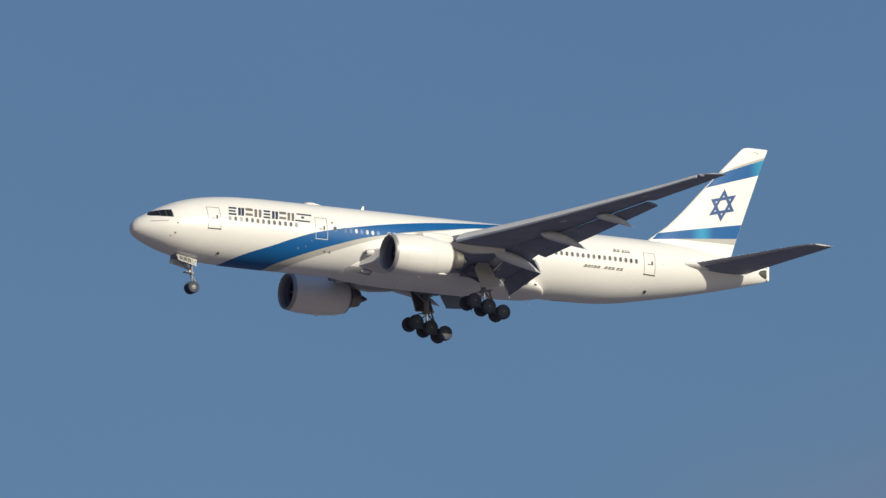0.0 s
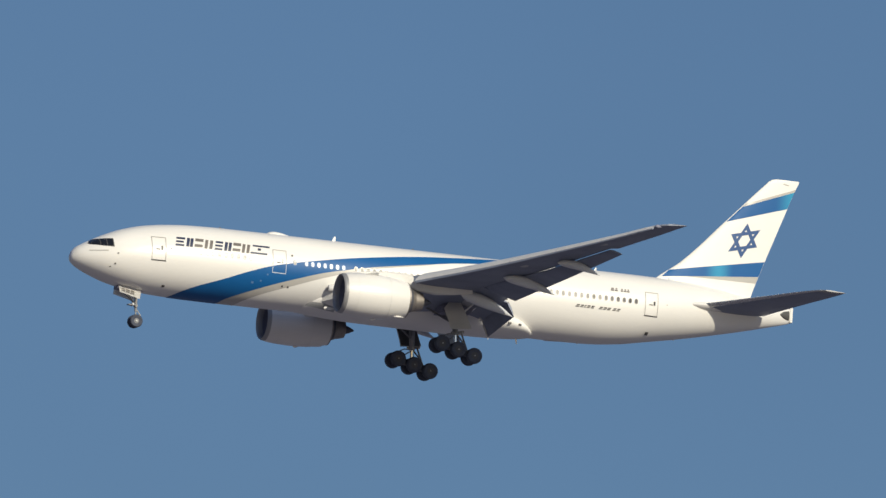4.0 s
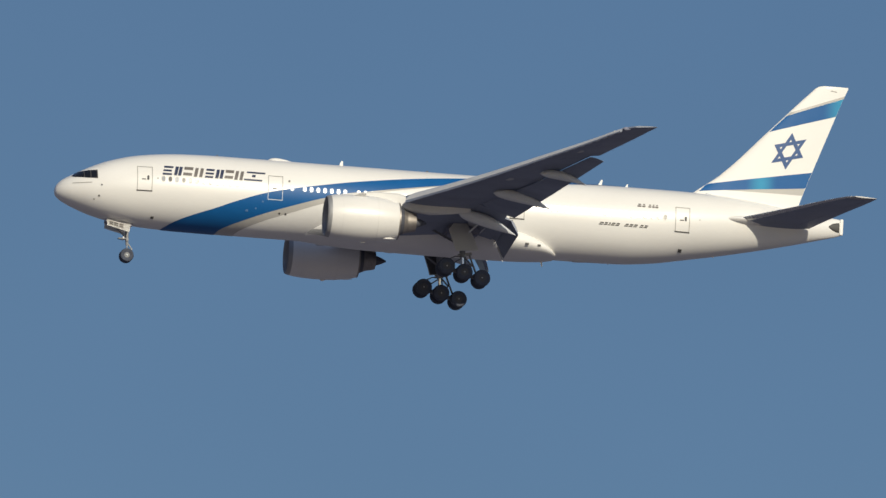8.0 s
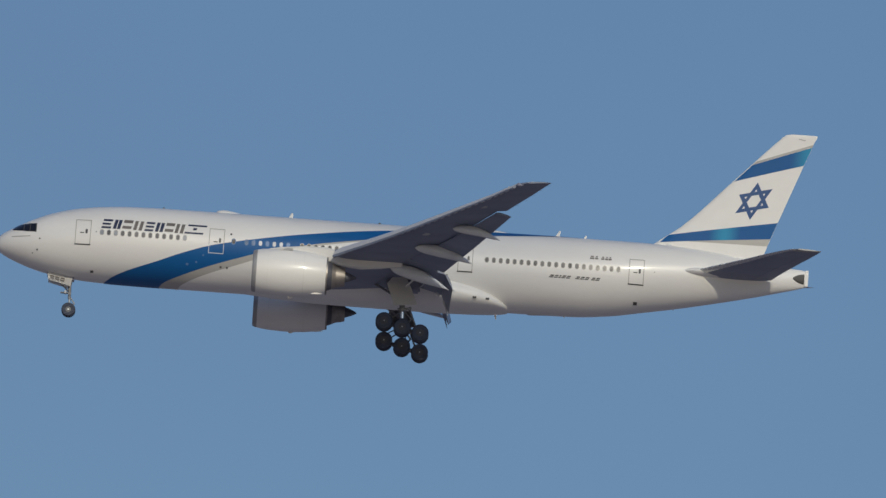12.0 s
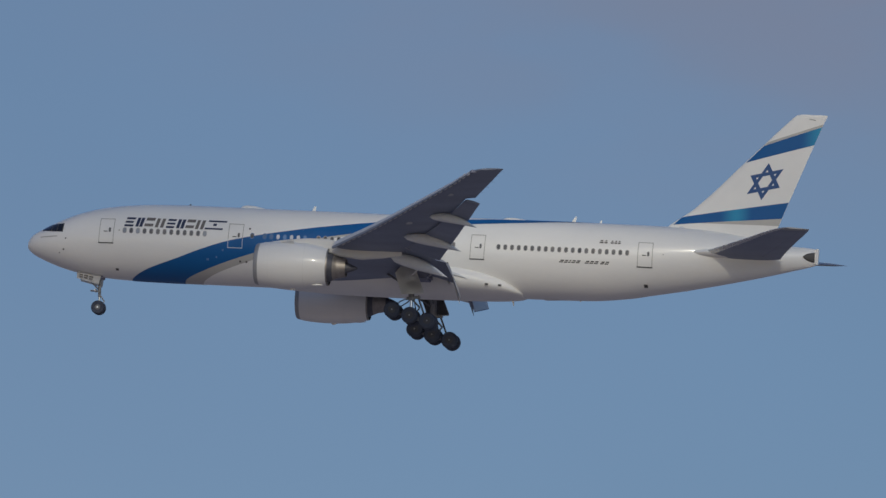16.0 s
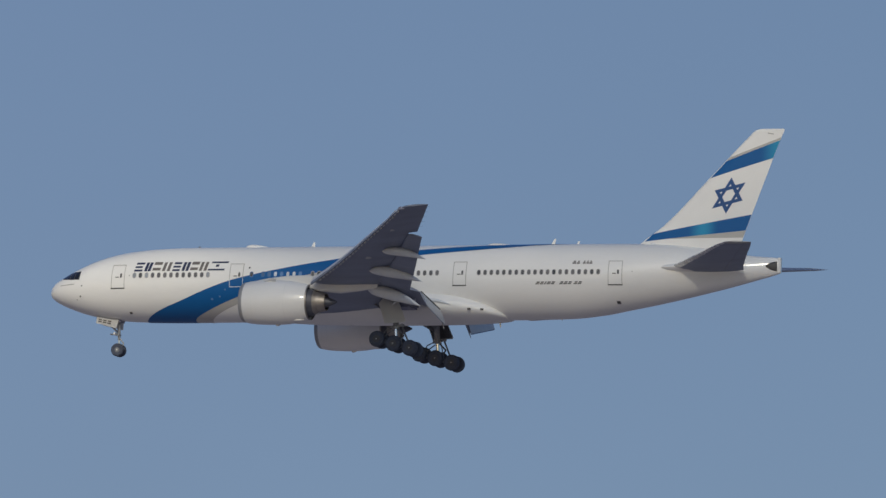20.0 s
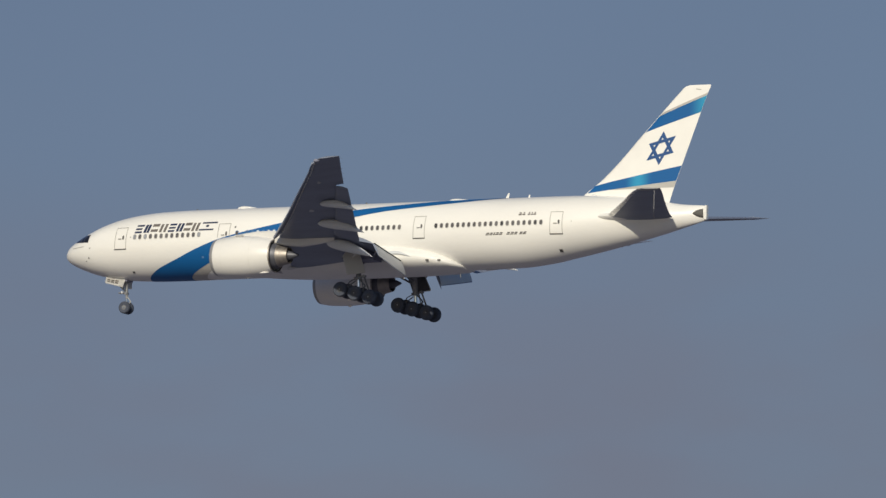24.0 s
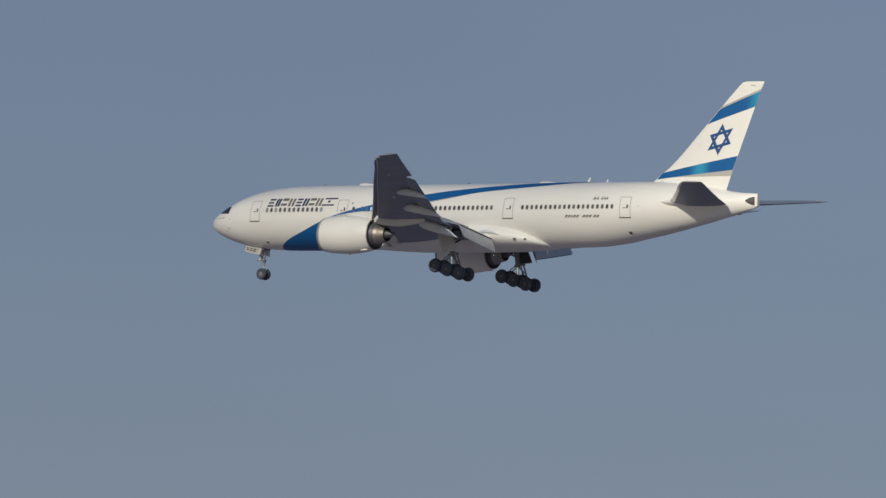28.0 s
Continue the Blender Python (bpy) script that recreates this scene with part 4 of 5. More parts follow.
        part("flap_track_fairing", bm, CANOE, wing, "pale canoe-shaped flap track fairing")
    # wing tip lamp and static wicks
    bm = bmesh.new()
    blob(bm, 39.95, 40.65, S * 29.92, 2.46 + flex(29.92, S), 0.13, 0.15)
    part("wing_tip_lamp", bm, WELL, wing, "dark lamp housing at the wing tip")
    part("wing_tip_cap", foil_top([sec(s, 0.0, 0.6) for s in (29.95, 30.1, 30.26)]), LAMP, wing, "bright clear cap along the wing tip")
    for s in (24.5, 25.8, 27.1, 28.4, 29.6):
        p = wing_pt(s, 1.0, S)
        bm = bmesh.new()
        disc_loft(bm, [(0, 0.007), (0.3, 0.004)], p, 6)
        part("static_wick", bm, LINE_DARK, wing)
    # landing lamps in the wing root
    bm = bmesh.new()
    ring_loft(bm, [[Vector((x, S * (3.2 + 0.02 * (x - 21)) + w * math.cos(2 * math.pi * j / 18), z + h * math.sin(2 * math.pi * j / 18))) for j in range(18)]
                   for x, z, w, h in ((21.3, -1.47, 0.16, 0.18), (21.34, -1.46, 0.27, 0.27), (21.6, -1.43, 0.36, 0.32), (22.2, -1.36, 0.4, 0.34), (23.2, -1.3, 0.4, 0.32))])
    part("landing_lamp_housing", bm, FAIR_WHITE, None, "pale rounded housing of the landing lamps in the wing root")
    bm = bmesh.new()
    disc_loft(bm, [(21.26, 0.12), (21.3, 0.17), (21.34, 0.17)], (0, S * 3.2, -1.47), 16)
    part("landing_lamp", bm, STRUT, None, "dark glass of the landing lamp")
    bm = bmesh.new()
    ring_loft(bm, [[Vector((x, S * 3.21 + 0.405 * math.cos(2 * math.pi * j / 18), -1.385 + 0.345 * math.sin(2 * math.pi * j / 18))) for j in range(18)] for x in (21.98, 22.12)], caps=(False, False))
    part("lamp_seam", bm, LINE, None)
    # fuel tank panels under the wing
    for k in range(9):
        s = 12.2 + k * 1.75
        lx, lz, tx, tz, t = wing_at(s)
        lz, tz = lz + flex(s, S), tz + flex(s, S)
        c = tx - lx
        u = 0.36
        bm = bmesh.new()
        p = Vector((lx + c * u, S * s, lz + (tz - lz) * u + c * (-thick(u, t) + 0.06 * u * (1 - u)) - 0.006))
        vs = [bm.verts.new(p + Vector((0.30 * math.cos(a) + 0.16 * math.sin(a) * 0.7, S * 0.3 * math.sin(a), 0.19 * 0.3 * math.sin(a)))) for a in (2 * math.pi * i / 14 for i in range(14))]
        bm.faces.new(vs)
        part("access_panel", bm, WING_LIGHT if k % 4 == 3 else WING_GREY, wing)


for s in (-1, 1):
    build_wing(s)


# ---- engines ----
def build_engine(side):
    ey, ez = side * 9.75, -2.74
    at = (0, ey, ez)
    bm = bmesh.new()
    disc_loft(bm, [(20.42, 1.66), (20.8, 1.735), (21.5, 1.80), (22.4, 1.835), (23.4, 1.83), (24.2, 1.77), (24.9, 1.67), (25.5, 1.545), (25.78, 1.47), (25.76, 1.42), (24.9, 1.42), (24.5, 1.42)], at, 56, caps=(False, False))
    eng = part("engine", bm, NACELLE, None, "large white turbofan nacelle under the wing")
    bm = bmesh.new()
    disc_loft(bm, [(20.6, 1.40), (20.3, 1.42), (20.14, 1.47), (20.08, 1.53), (20.12, 1.58), (20.24, 1.625), (20.42, 1.66)], at, 56, caps=(False, False))
    part("intake_lip", bm, LIP, eng, "bare metal intake lip")
    bm = bmesh.new()
    disc_loft(bm, [(20.6, 1.40), (21.0, 1.405), (21.5, 1.41)], at, 48, caps=(False, False))
    part("intake_duct", bm, WELL, eng, "dark intake duct")
    bm = bmesh.new()
    disc_loft(bm, [(21.36, 1.41), (21.4, 1.41)], at, 48)
    part("fan_case", bm, FAN, eng)
    bm = bmesh.new()
    disc_loft(bm, [(20.62, 0.02), (20.75, 0.16), (21.0, 0.32), (21.3, 0.42)], at, 24)
    part("spinner", bm, FAN, eng)
    for k in range(26):
        bm = bmesh.new()
        a = 2 * math.pi * k / 26
        g = []
        for r, tw in ((0.38, 0.25), (0.9, 0.7), (1.39, 1.05)):
            row = []
            for d in (-0.16, 0.16):
                x = 21.18 + d * math.cos(tw)
                off = d * math.sin(tw)
                row.append(bm.verts.new((x, ey + r * math.cos(a) - off * math.sin(a), ez + r * math.sin(a) + off * math.cos(a))))
            g.append(row)
        for p, q in zip(g, g[1:]):
            bm.faces.new((p[0], p[1], q[1], q[0]))
        bmesh.ops.solidify(bm, geom=bm.faces[:], thickness=0.02)
        part("fan_blade", bm, FAN, eng)
    bm = bmesh.new()
    disc_loft(bm, [(25.79, 1.41), (25.9, 1.425), (25.9, 1.455), (25.79, 1.468), (25.7, 1.485)], at, 56, caps=(False, False))
    part("nozzle_rim", bm, STEEL, eng, "bright metal rim of the fan nozzle")
    bm = bmesh.new()
    disc_loft(bm, [(24.6, 1.30), (25.5, 1.24), (26.05, 1.10), (26.25, 1.0)], at, 40, caps=(True, False))
    part("core_cowl", bm, DARKMETAL, eng, "dark metal core cowl")
    bm = bmesh.new()
    disc_loft(bm, [(26.25, 1.005), (26.4, 0.93), (26.55, 0.87)], at, 40, caps=(False, False))
    part("core_ring", bm, STEEL, eng, "heat-stained metal ring behind the core cowl")
    bm = bmesh.new()
    disc_loft(bm, [(26.5, 0.87), (26.9, 0.80), (27.25, 0.71), (27.22, 0.66), (26.6, 0.7)], at, 40, caps=(False, True))
    part("core_nozzle", bm, STEEL, eng, "bright metal exhaust nozzle")
    bm = bmesh.new()
    disc_loft(bm, [(26.7, 0.5), (27.2, 0.44), (27.7, 0.27), (28.1, 0.08), (28.16, 0.01)], at, 28)
    part("exhaust_plug", bm, DARKMETAL, eng, "dark conical exhaust plug")
    # nacelle details
    for ang, x0 in ((62, 21.9), (118, 21.9)):
        bm = bmesh.new()
        a = radians(ang)
        d = Vector((0, math.cos(a), math.sin(a)))
        b = Vector((0, ey, ez))
        g = [bm.verts.new(b + Vector((x, 0, 0)) + d * r) for x, r in ((x0, 1.80), (x0 + 1.25, 1.82), (x0 + 1.2, 2.1), (x0 + 0.75, 2.08))]
        bm.faces.new(g)
        bmesh.ops.solidify(bm, geom=bm.faces[:], thickness=0.03)
        part("chine", bm, NACELLE, eng)
    for x in (21.25, 24.05):
        bm = bmesh.new()
        r = 1.787 if x < 22 else 1.795
        disc_loft(bm, [(x, r + 0.004), (x + 0.03, r + 0.006)], at, 56, caps=(False, False))
        part("cowl_seam", bm, SEAM, eng)
    bm = bmesh.new()
    blob(bm, 22.9, 23.4, ey, ez - 1.84, 0.05, 0.12)
    part("drain_mast", bm, NACELLE, eng)
    bm = bmesh.new()
    blob(bm, 24.55, 25.65, ey + side * 0.62, ez - 1.52, 0.13, 0.1)
    part("latch_fairing", bm, WHITE, eng, "small pale latch fairing under the nacelle")
    # pylon: x, half width, bottom z, top z
    rings = []
    for x, w, zb, zt in ((21.3, 0.06, -0.84, -0.76), (22.3, 0.22, -0.95, -0.60), (24.0, 0.30, -1.2, -0.42), (25.7, 0.33, -1.5, -0.40), (26.8, 0.33, -1.75, -0.65), (28.4, 0.31, -1.88, -0.9), (30.0, 0.24, -1.72, -1.0), (31.6, 0.06, -1.45, -1.1)):
        rings.append([Vector((x, ey + w * cx, zb - 0.145 + (zt - zb) * cz)) for cx, cz in ((-1, 0.12), (-0.7, 0), (0.7, 0), (1, 0.12), (1, 0.86), (0.6, 1), (-0.6, 1), (-1, 0.86))])
    bm = bmesh.new()
    ring_loft(bm, rings)
    part("pylon", bm, FAIR_WHITE, None, "pale pylon carrying the engine under the wing")


for s in (-1, 1):
    build_engine(s)

# ---- fin and rudder: height, leading x, trailing x, thickness ----
FIN = [(1.6, 49.6, 59.1, 0.07), (2.2, 50.1, 59.3, 0.07), (3.0, 50.9, 59.55, 0.072), (3.8, 51.98, 59.83, 0.072), (4.55, 53.0, 60.1, 0.072), (8.4, 56.78, 61.52, 0.072), (11.9, 60.18, 62.84, 0.07), (12.27, 60.58, 63.0, 0.065), (12.36, 60.95, 62.98, 0.05)]
YUP = Vector((0, 1, 0))


def fin_sec(z, u0, u1):
    return ((interp(z, FIN, 1), 0, z), (interp(z, FIN, 2), 0, z), interp(z, FIN, 3), u0, u1)


zs = [1.6, 2.2, 2.6, 3.0, 3.4, 3.8, 4.2, 4.55] + stations(5.2, 11.9, 12) + [12.1, 12.27, 12.36]
fin = part("fin", foil([fin_sec(z, 0, 0.69) for z in zs], YUP, 0.0), FIN_WHITE, None, "white tail fin with blue stripes")
part("rudder", foil([fin_sec(z, 0.6905, 1.0) for z in zs], YUP, 0.0), FIN_WHITE, None, "white rudder")
# White strip paints the sun's glint on the fin's metal edge.
part("fin_edge_glint", foil([tuple(Vector(p) - Vector((0.03, 0, 0)) for p in fin_sec(z, 0, 1)[:2]) + (fin_sec(z, 0, 1)[2] * 1.06, 0.0, 0.022) for z in zs[7:-2]], YUP, 0.0, 8), WHITE, fin, "white strip for the glint on the fin's leading edge")


def fin_pt(x, z, side, off=0.014):
    le, te, t = interp(z, FIN, 1), interp(z, FIN, 2), interp(z, FIN, 3)
    u = max(0.004, min(0.998, (x - le) / (te - le)))
    return Vector((le + (te - le) * u, side * ((te - le) * thick(u, t) + off), z))


def fin_patch_into(bm, corners, n, side, off=0.014):
    (ax, az), (bx, bz), (cx, cz), (dx, dz) = corners
    g = []
    for i in range(n[0] + 1):
        u = i / n[0]
        row = []
        for j in range(n[1] + 1):
            v = j / n[1]
            x = (ax * (1 - u) + bx * u) * (1 - v) + (dx * (1 - u) + cx * u) * v
            z = (az * (1 - u) + bz * u) * (1 - v) + (dz * (1 - u) + cz * u) * v
            row.append(bm.verts.new(fin_pt(x, z, side, off)))
        g.append(row)
    for i in range(n[0]):
        for j in range(n[1]):
            bm.faces.new((g[i][j], g[i + 1][j], g[i + 1][j + 1], g[i][j + 1]))


def fin_stripe(name, le_low, te_low, te_up, le_up, mat, side, label, off=0.014):
    bm = bmesh.new()
    fin_patch_into(bm, [le_low, te_low, te_up, le_up], (30, 6), side, off)
    part(name, bm, mat, fin, label)


for side in (-1, 1):
    fin_stripe("upper_stripe", (56.68, 8.30), (62.14, 9.98), (62.66, 11.43), (58.05, 9.69), FIN_UPPER, side, "blue stripe fading to turquoise near the rudder tip")
    fin_stripe("upper_grey_stripe", (58.07, 9.71), (62.67, 11.45), (62.74, 11.66), (58.42, 10.03), STRIPE_GREY, side, "thin silver-grey line", 0.013)
    fin_stripe("lower_stripe", (51.35, 3.16), (59.95, 4.02), (60.40, 5.33), (51.98, 3.78), FIN_LOWER, side, "blue stripe with a turquoise glow in its middle")
    fin_stripe("lower_grey_stripe", (53.6, 3.36), (59.74, 3.44), (59.94, 4.0), (53.6, 3.38), STRIPE_GREY, side, "silver-grey wedge below the blue stripe", 0.013)
    # six-pointed star outline, leaning with the stripes
    for flip in (1, -1):
        bm = bmesh.new()

        def star(r, k):
            a = radians(90 + 120 * k) if flip == 1 else radians(-90 + 120 * k)
            u, v = r * math.cos(a), r * math.sin(a)
            return (58.41 + u + 0.14 * v, 6.89 + v + 0.25 * u)
        for k in range(3):
            fin_patch_into(bm, [star(0.93, k), star(0.93, k + 1), star(1.49, k + 1), star(1.49, k)], (12, 2), side, 0.016 if flip == 1 else 0.019)
        part("star_triangle", bm, STAR_BLUE, fin, "blue outlined triangle of the six-pointed star")
    bm = bmesh.new()
    fin_patch_into(bm, [(61.6, 11.98), (62.1, 11.9), (62.1, 11.96), (61.6, 12.04)], (3, 1), side, 0.016)
    part("fin_mark", bm, LINE, fin)
# ---- horizontal stabilisers: span, leading x, z, trailing x, z ----
STAB = [(0.9, 53.2, 0.71, 60.1, 0.61, 0.09), (2.4, 54.55, 0.89, 60.55, 0.77, 0.09), (6.5, 58.0, 1.37, 62.1, 1.27, 0.085), (10.4, 61.3, 1.82, 63.65, 1.75, 0.08), (10.76, 61.95, 1.86, 63.75, 1.80, 0.05)]
for side in (-1, 1):
    def ssec(s, u0, u1):
        up = 0.2 if side > 0 else 0.0
        return ((interp(s, STAB, 1), side * s, interp(s, STAB, 2) + up), (interp(s, STAB, 3), side * s, interp(s, STAB, 4) + up), interp(s, STAB, 5) + 0.02 * (side > 0), u0, u1)
    spans = [0.9, 2.4, 4, 5.5, 7, 8.5, 9.8, 10.4, 10.6, 10.76]
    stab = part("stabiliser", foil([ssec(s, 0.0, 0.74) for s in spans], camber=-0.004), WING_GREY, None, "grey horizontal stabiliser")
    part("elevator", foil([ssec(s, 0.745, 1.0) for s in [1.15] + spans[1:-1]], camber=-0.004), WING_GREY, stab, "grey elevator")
    part("leading_edge", foil([tuple([Vector(a) - Vector((0.015, 0, 0)) for a in ssec(s, 0, 0.08)[:2]]) + (ssec(s, 0, 0.08)[2] * 1.03, 0.0, 0.08) for s in spans[1:-1]], camber=-0.004, n=8), BARE, stab, "bare metal leading edge")
    part("tip_cap", foil([tuple(ssec(s, 0, 1)[:2]) + (ssec(s, 0, 1)[2] * 1.12, 0.0, 1.0) for s in (10.42, 10.6, 10.78)], camber=-0.004), LIP, stab, "pale stabiliser tip cap")
    bm = bmesh.new()
    blob(bm, 52.6, 59.2, side * 1.7, 0.80, 0.85, 0.36, n=24, power=0.7)
    part("root_fairing", bm, WHITE, stab, "white fairing at the stabiliser root")


# ---- landing gear ----
def wheel(c, r, w, hub_r, hub_mat=HUB):
    x, y, z = c
    bm = bmesh.new()
    disc_loft(bm, [(-w * 0.40, hub_r), (-w * 0.5, r * 0.72), (-w * 0.49, r * 0.86), (-w * 0.36, r * 0.965), (-w * 0.15, r), (-w * 0.14, r * 0.985), (-w * 0.11, r * 0.985), (-w * 0.10, r),
                   (w * 0.10, r), (w * 0.11, r * 0.985), (w * 0.14, r * 0.985), (w * 0.15, r), (w * 0.36, r * 0.965), (w * 0.49, r * 0.86), (w * 0.5, r * 0.72), (w * 0.40, hub_r)], (x, y, z), 36, 'y', caps=(False, False))
    tyre = part("wheel", bm, RUBBER, None, "black tyre on a grey metal hub")
    bm = bmesh.new()
    disc_loft(bm, [(-w * 0.41, hub_r * 1.02), (-w * 0.30, hub_r * 0.9), (-w * 0.26, hub_r * 0.45), (-w * 0.42, hub_r * 0.40), (-w * 0.44, hub_r * 0.2), (w * 0.44, hub_r * 0.2), (w * 0.42, hub_r * 0.40), (w * 0.26, hub_r * 0.45),
                   (w * 0.30, hub_r * 0.9), (w * 0.41, hub_r * 1.02)], (x, y, z), 24, 'y')
    part("hub", bm, hub_mat, tyre)
    bm = bmesh.new()
    disc_loft(bm, [(-w * 0.47, 0.03), (-w * 0.46, 0.055), (w * 0.46, 0.055), (w * 0.47, 0.03)], (x, y, z), 12, 'y')
    part("hub_cap", bm, GEAR, tyre, "small bright hub cap")


# nose gear
for s in (-1, 1):
    wheel((5.92, s * 0.30, -5.48), 0.545, 0.40, 0.21, STRUT)
bm = bmesh.new()
rod(bm, (5.92, -0.5, -5.48), (5.92, 0.5, -5.48), 0.07)
rod(bm, (5.95, 0, -5.48), (5.93, 0, -4.55), 0.085)
nose_strut = part("nose_gear_strut", bm, CHROME, None, "polished nose gear piston and axle")
bm = bmesh.new()
rod(bm, (5.93, 0, -4.65), (5.85, 0, -2.7), 0.115, 0.15)
rod(bm, (5.9, -0.22, -4.2), (5.9, 0.22, -4.2), 0.12)
part("strut_cylinder", bm, LEG, nose_strut)
bm = bmesh.new()
rod(bm, (5.98, 0, -5.35), (6.35, 0, -4.95), 0.05)
rod(bm, (6.35, 0, -4.95), (6.0, 0, -4.5), 0.05)
part("torque_link", bm, GEAR, nose_strut)
bm = bmesh.new()
rod(bm, (5.8, -0.1, -4.0), (4.5, -0.3, -2.8), 0.06)
rod(bm, (5.8, 0.1, -4.0), (4.5, 0.3, -2.8), 0.06)
part("drag_brace", bm, GEAR, nose_strut)
for s in (-1, 1):
    bm = bmesh.new()
    disc_loft(bm, [(-0.12, 0.05), (-0.1, 0.12), (0.02, 0.13), (0.05, 0.03)], (5.62, s * 0.22, -4.12), 14)
    part("taxi_lamp", bm, LAMP, nose_strut)
bm = bmesh.new()
bmesh.ops.create_cube(bm, size=1, matrix=Matrix.Translation((5.55, 0, -4.15)) @ Matrix.Diagonal((0.7, 0.5, 0.08, 1)))
part("steering_unit", bm, STRUT, nose_strut)
for s in (-1, 1):
    bm = bmesh.new()
    y0, y1 = s * 0.62, s * 0.86
    g = [bm.verts.new(p) for p in ((4.15, y0, -2.72), (6.08, y0, -3.0), (5.95, y1, -3.73), (4.17, y1, -3.3))]
    bm.faces.new(g)
    bmesh.ops.solidify(bm, geom=bm.faces[:], thickness=0.05)
    d = part("nose_gear_door", bm, WHITE, None, "white nose gear door with a dark mark")
    bm = bmesh.new()
    for a, b in ((0.10, 0.26), (0.31, 0.48), (0.53, 0.70)):
        for v0, v1 in ((0.28, 0.45), (0.55, 0.72)):
            q = []
            for u, v in ((a, v0), (b, v0), (b, v1), (a, v1)):
                top = Vector((4.15, y0, -2.72)).lerp(Vector((6.08, y0, -3.0)), u)
                bot = Vector((4.17, y1, -3.3)).lerp(Vector((5.95, y1, -3.73)), u)
                q.append(bm.verts.new(top.lerp(bot, v) + Vector((0, s * 0.06, -0.01))))
            bm.faces.new(q)
    part("door_bars", bm, GREYMARK, d, "grey bars of the marking on the door")
# Solid box: the bay's inner shade is only its dark colour.
bm = bmesh.new()
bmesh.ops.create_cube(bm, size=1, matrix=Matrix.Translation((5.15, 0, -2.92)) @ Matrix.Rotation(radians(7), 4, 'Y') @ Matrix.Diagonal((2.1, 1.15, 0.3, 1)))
part("nose_gear_bay", bm, WELL, fuselage, "dark box for the shaded opening of the nose gear bay")


# main gear
def main_gear(S):
    cx, cy, cz = 31.9, S * 5.49, -5.77
    tilt = math.atan2(0.76, 2.85)
    ax = [(cx + d * math.cos(tilt), cz - d * math.sin(tilt)) for d in (-1.47, 0, 1.47)]
    for x, z in ax:
        for w in (-0.70, 0.70):
            wheel((x, cy + w, z), 0.665, 0.50, 0.30)
    bm = bmesh.new()
    rod(bm, (ax[0][0] - 0.1, cy, ax[0][1] + 0.03), (ax[2][0] + 0.1, cy, ax[2][1] - 0.03), 0.17)
    beam = part("bogie_beam", bm, STRUT, None, "grey six-wheel bogie beam, tilted toes up")
    for x, z in ax:
        bm = bmesh.new()
        rod(bm, (x, cy - 0.85, z), (x, cy + 0.85, z), 0.10)
        part("axle", bm, STRUT, beam)
    bm = bmesh.new()
    rod(bm, (cx, cy, cz), (31.82, S * 5.42, -4.3), 0.14)
    part("oleo_piston", bm, CHROME, None, "polished main gear piston")
    bm = bmesh.new()
    rod(bm, (31.83, S * 5.43, -4.5), (31.65, S * 5.25, -1.7), 0.23, 0.27)
    rod(bm, (31.83, S * 5.43, -4.46), (31.82, S * 5.43, -4.28), 0.29)
    strut = part("main_gear_strut", bm, LEG, None, "grey main gear strut")
    bm = bmesh.new()
    rod(bm, (31.75, S * 5.35, -3.3), (31.2, S * 2.9, -2.5), 0.10)
    rod(bm, (31.78, S * 5.35, -3.6), (29.4, S * 4.2, -2.2), 0.09)
    part("side_brace", bm, STRUT, strut)
    bm = bmesh.new()
    rod(bm, (32.0, cy, -4.5), (32.55, cy, -5.05), 0.07)
    rod(bm, (32.55, cy, -5.05), (32.15, cy, -5.6), 0.07)
    part("torque_link", bm, STRUT, strut)
    bm = bmesh.new()
    rod(bm, (32.3, cy + 0.1, -4.12), (ax[2][0] - 0.25, cy + 0.1, ax[2][1] + 0.2), 0.075)
    part("tilt_actuator", bm, STRUT, strut)
    bm = bmesh.new()
    hose = [(31.72, -4.42), (31.3, -4.4), (30.85, -4.62), (30.68, -4.95), (30.85, -5.2)]
    for (xa, za), (xb, zb) in zip(hose, hose[1:]):
        rod(bm, (xa, cy + 0.22, za), (xb, cy + 0.22, zb), 0.045, None, 8)
    part("brake_hose", bm, STRUT, strut, "dark looped brake hose")
    bm = bmesh.new()
    rod(bm, (31.45, cy, -4.36), (32.45, cy, -4.2), 0.13, 0.1)
    rod(bm, (32.42, cy - 0.16, -4.2), (32.42, cy + 0.2, -4.2), 0.12)
    part("strut_collar", bm, LEG, strut, "grey lugged collar round the strut")
    bm = bmesh.new()
    rod(bm, (31.7, cy - 0.2, -4.6), (ax[0][0] + 0.3, cy - 0.2, ax[0][1] + 0.15), 0.05)
    rod(bm, (31.95, cy + 0.28, -4.1), (32.3, cy + 0.28, -5.7), 0.045)
    part("hydraulic_line", bm, STRUT, strut)
    # leg door: a pale panel outboard of the strut
    bm = bmesh.new()
    pts = [(30.5, -2.45), (30.9, -1.9), (31.95, -1.85), (32.4, -2.7), (32.92, -3.9), (32.85, -4.02), (31.12, -4.15), (30.95, -3.6)]
    bm.faces.new([bm.verts.new((x, S * (6.15 - 0.12 * (z + 3)), z)) for x, z in pts])
    bmesh.ops.solidify(bm, geom=bm.faces[:], thickness=0.06)
    door = part("gear_leg_door", bm, WHITE, None, "pale gear door fixed beside the main strut")
    bm = bmesh.new()
    mid = (31.7, -3.0)
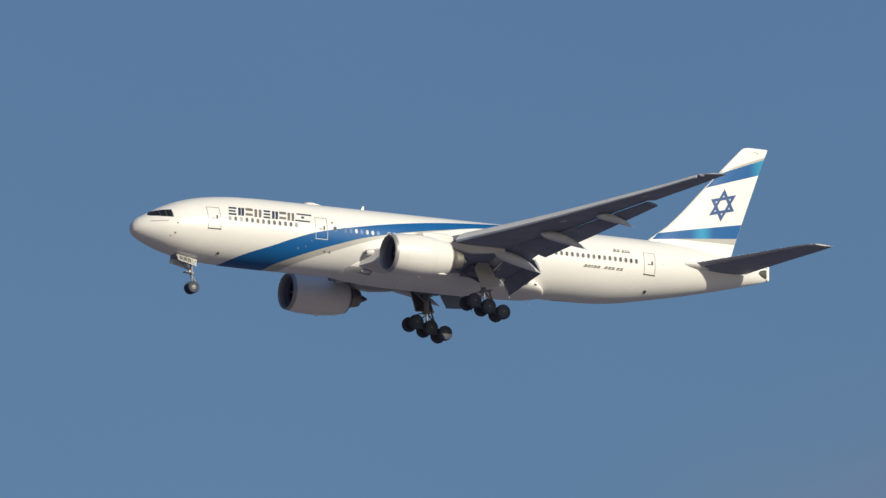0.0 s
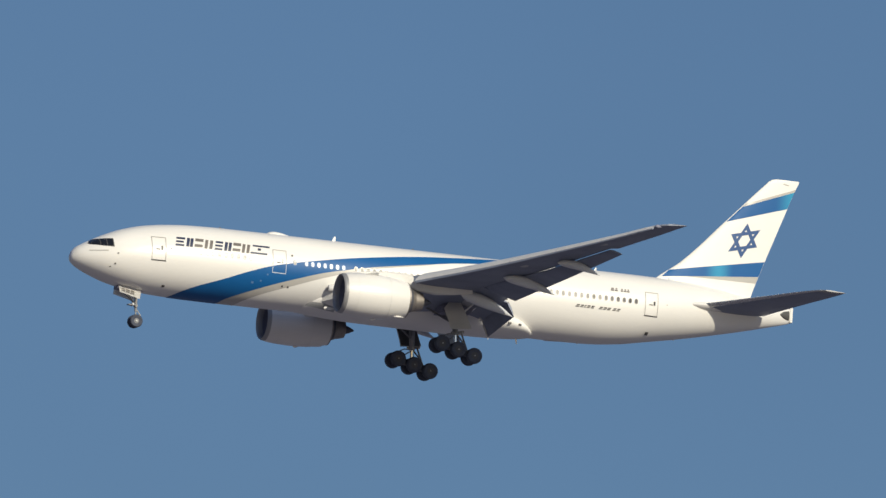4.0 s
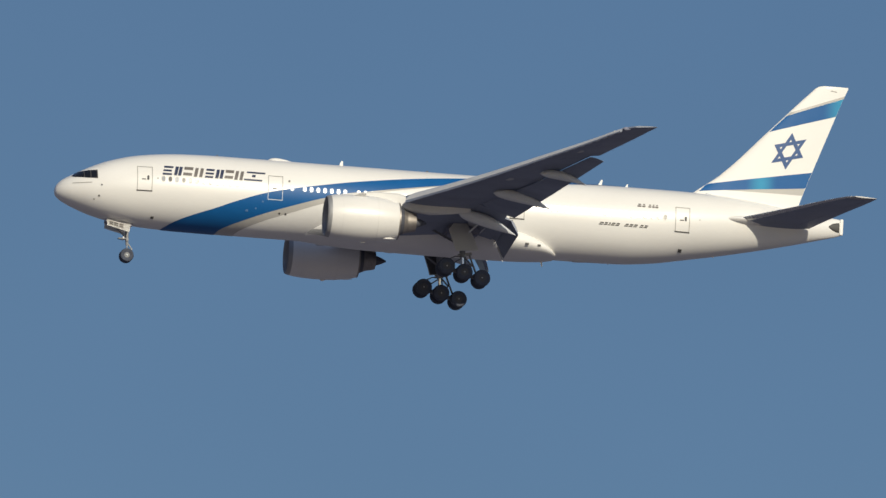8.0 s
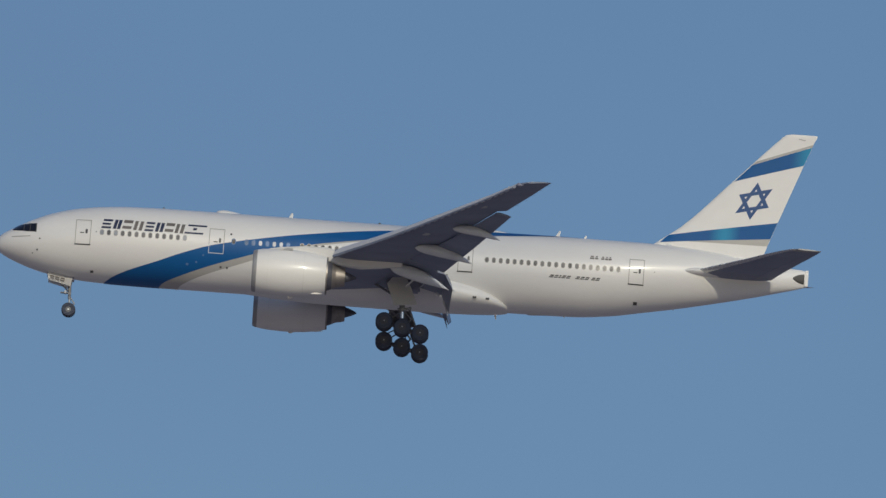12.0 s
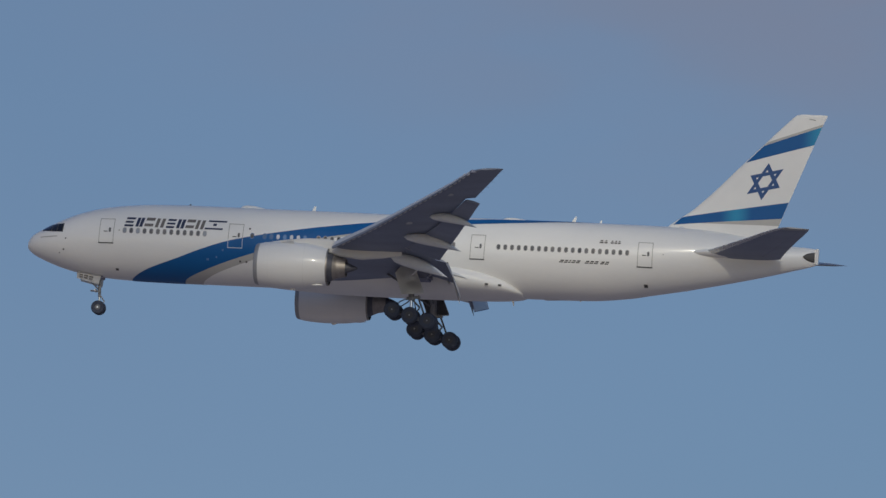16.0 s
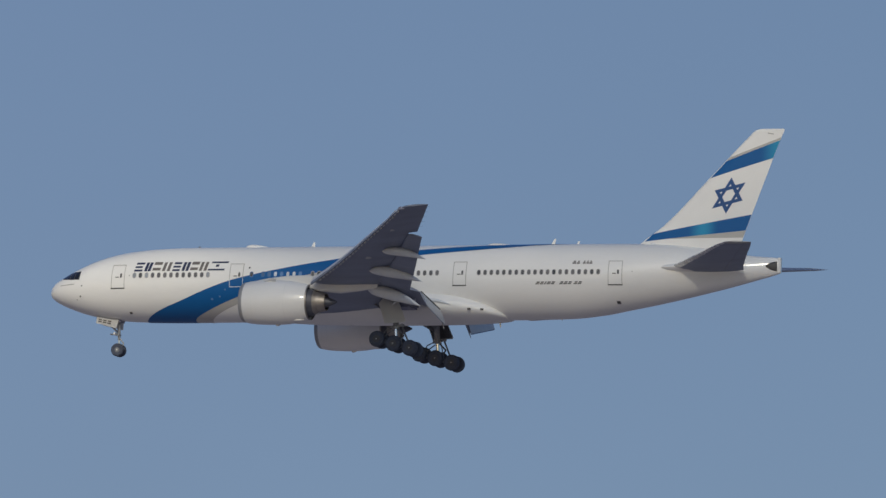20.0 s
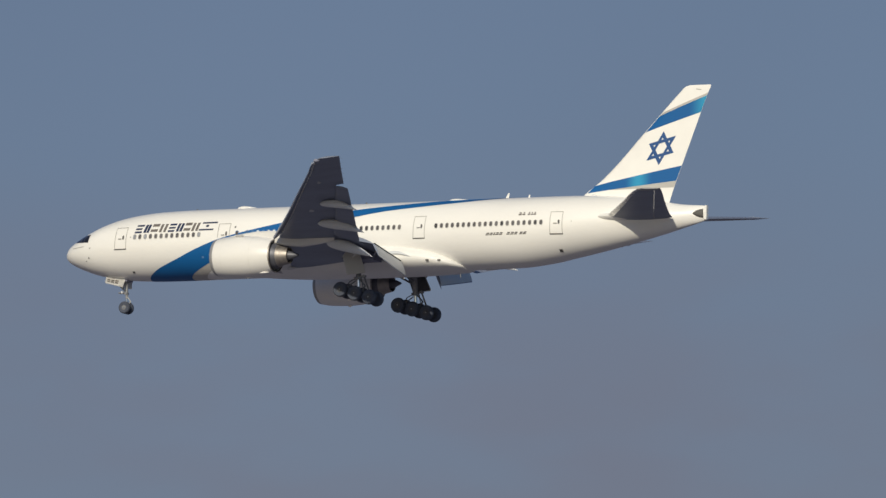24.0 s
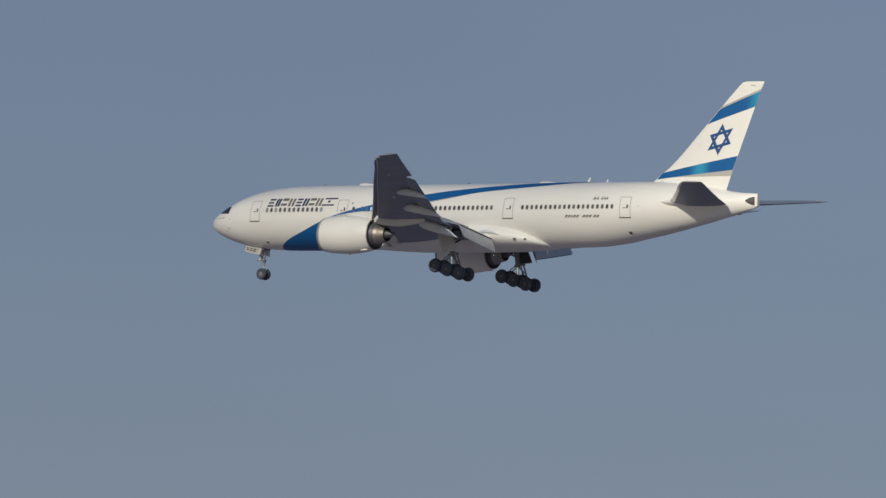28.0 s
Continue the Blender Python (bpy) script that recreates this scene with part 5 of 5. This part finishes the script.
    bm.faces.new([bm.verts.new((mid[0] + (x - mid[0]) * 0.95, S * (6.07 - 0.12 * (z + 3)), mid[1] + (z - mid[1]) * 0.95)) for x, z in pts])
    bmesh.ops.solidify(bm, geom=bm.faces[:], thickness=0.02)
    part("door_lining", bm, STRUT, door, "dark inner face of the gear door")
    # Closed dark block in place of a hollow bay full of shade.
    bm = bmesh.new()
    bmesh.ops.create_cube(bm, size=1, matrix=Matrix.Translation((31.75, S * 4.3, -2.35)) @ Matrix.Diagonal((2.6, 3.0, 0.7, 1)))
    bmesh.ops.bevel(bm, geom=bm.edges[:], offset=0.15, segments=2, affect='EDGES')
    part("wheel_well", bm, WELL, None, "dark box for the shaded wheel bay in the wing root")


for s in (-1, 1):
    main_gear(s)


# ---- movement ----
def motions():
    walk(airliner, [
        (0, pose(712.59, 1422.16, 277.48, -1.28, 0.85, 0.89)),
        (1, pose(646.69, 1423.05, 275.25, -0.66, 1.00, 1.00)),
        (2, pose(580.71, 1423.53, 272.91, 0.71, 1.12, 1.16)),
        (3, pose(514.63, 1423.59, 270.46, 2.12, 1.27, 1.41)),
        (4, pose(448.47, 1423.24, 267.90, 2.30, 1.46, 1.68)),
        (5, pose(382.22, 1422.49, 265.23, 1.88, 1.68, 1.84)),
        (7, pose(249.45, 1419.73, 259.55, 1.31, 1.90, 1.97)),
        (8, pose(182.93, 1417.74, 256.54, 0.93, 2.06, 2.12)),
        (9, pose(116.33, 1415.34, 253.43, 1.04, 2.19, 2.36)),
        (10, pose(49.63, 1412.52, 250.20, 0.73, 2.34, 2.67)),
        (11, pose(-17.16, 1409.29, 246.85, 0.85, 2.50, 3.02)),
        (12, pose(-84.03, 1405.65, 243.40, 1.61, 2.63, 3.38)),
        (13, pose(-150.99, 1401.60, 239.84, 2.17, 2.69, 3.79)),
        (15, pose(-285.19, 1392.27, 232.37, 1.99, 2.67, 4.27)),
        (16, pose(-352.42, 1386.98, 228.47, 0.93, 2.54, 4.76)),
        (17, pose(-419.74, 1381.29, 224.46, 0.53, 2.36, 5.19)),
        (18, pose(-487.14, 1375.18, 220.34, 1.01, 2.18, 5.54)),
        (19, pose(-554.64, 1368.66, 216.11, 1.48, 1.98, 5.86)),
        (20, pose(-622.23, 1361.73, 211.76, 1.12, 1.77, 6.15)),
        (21, pose(-689.90, 1354.39, 207.30, -0.23, 1.55, 6.41)),
        (22, pose(-757.67, 1346.63, 202.73, -1.18, 1.41, 6.47)),
        (24, pose(-893.46, 1329.89, 193.26, -1.41, 1.35, 6.44)),
        (25, pose(-961.49, 1320.90, 188.36, -1.27, 1.41, 6.46)),
        (26, pose(-1029.61, 1311.51, 183.34, -1.34, 1.51, 6.58)),
        (27, pose(-1097.82, 1301.69, 178.22, -1.08, 1.66, 6.71)),
        (28, pose(-1166.12, 1291.47, 172.98, -0.30, 1.83, 6.81)),
    ])


motions()
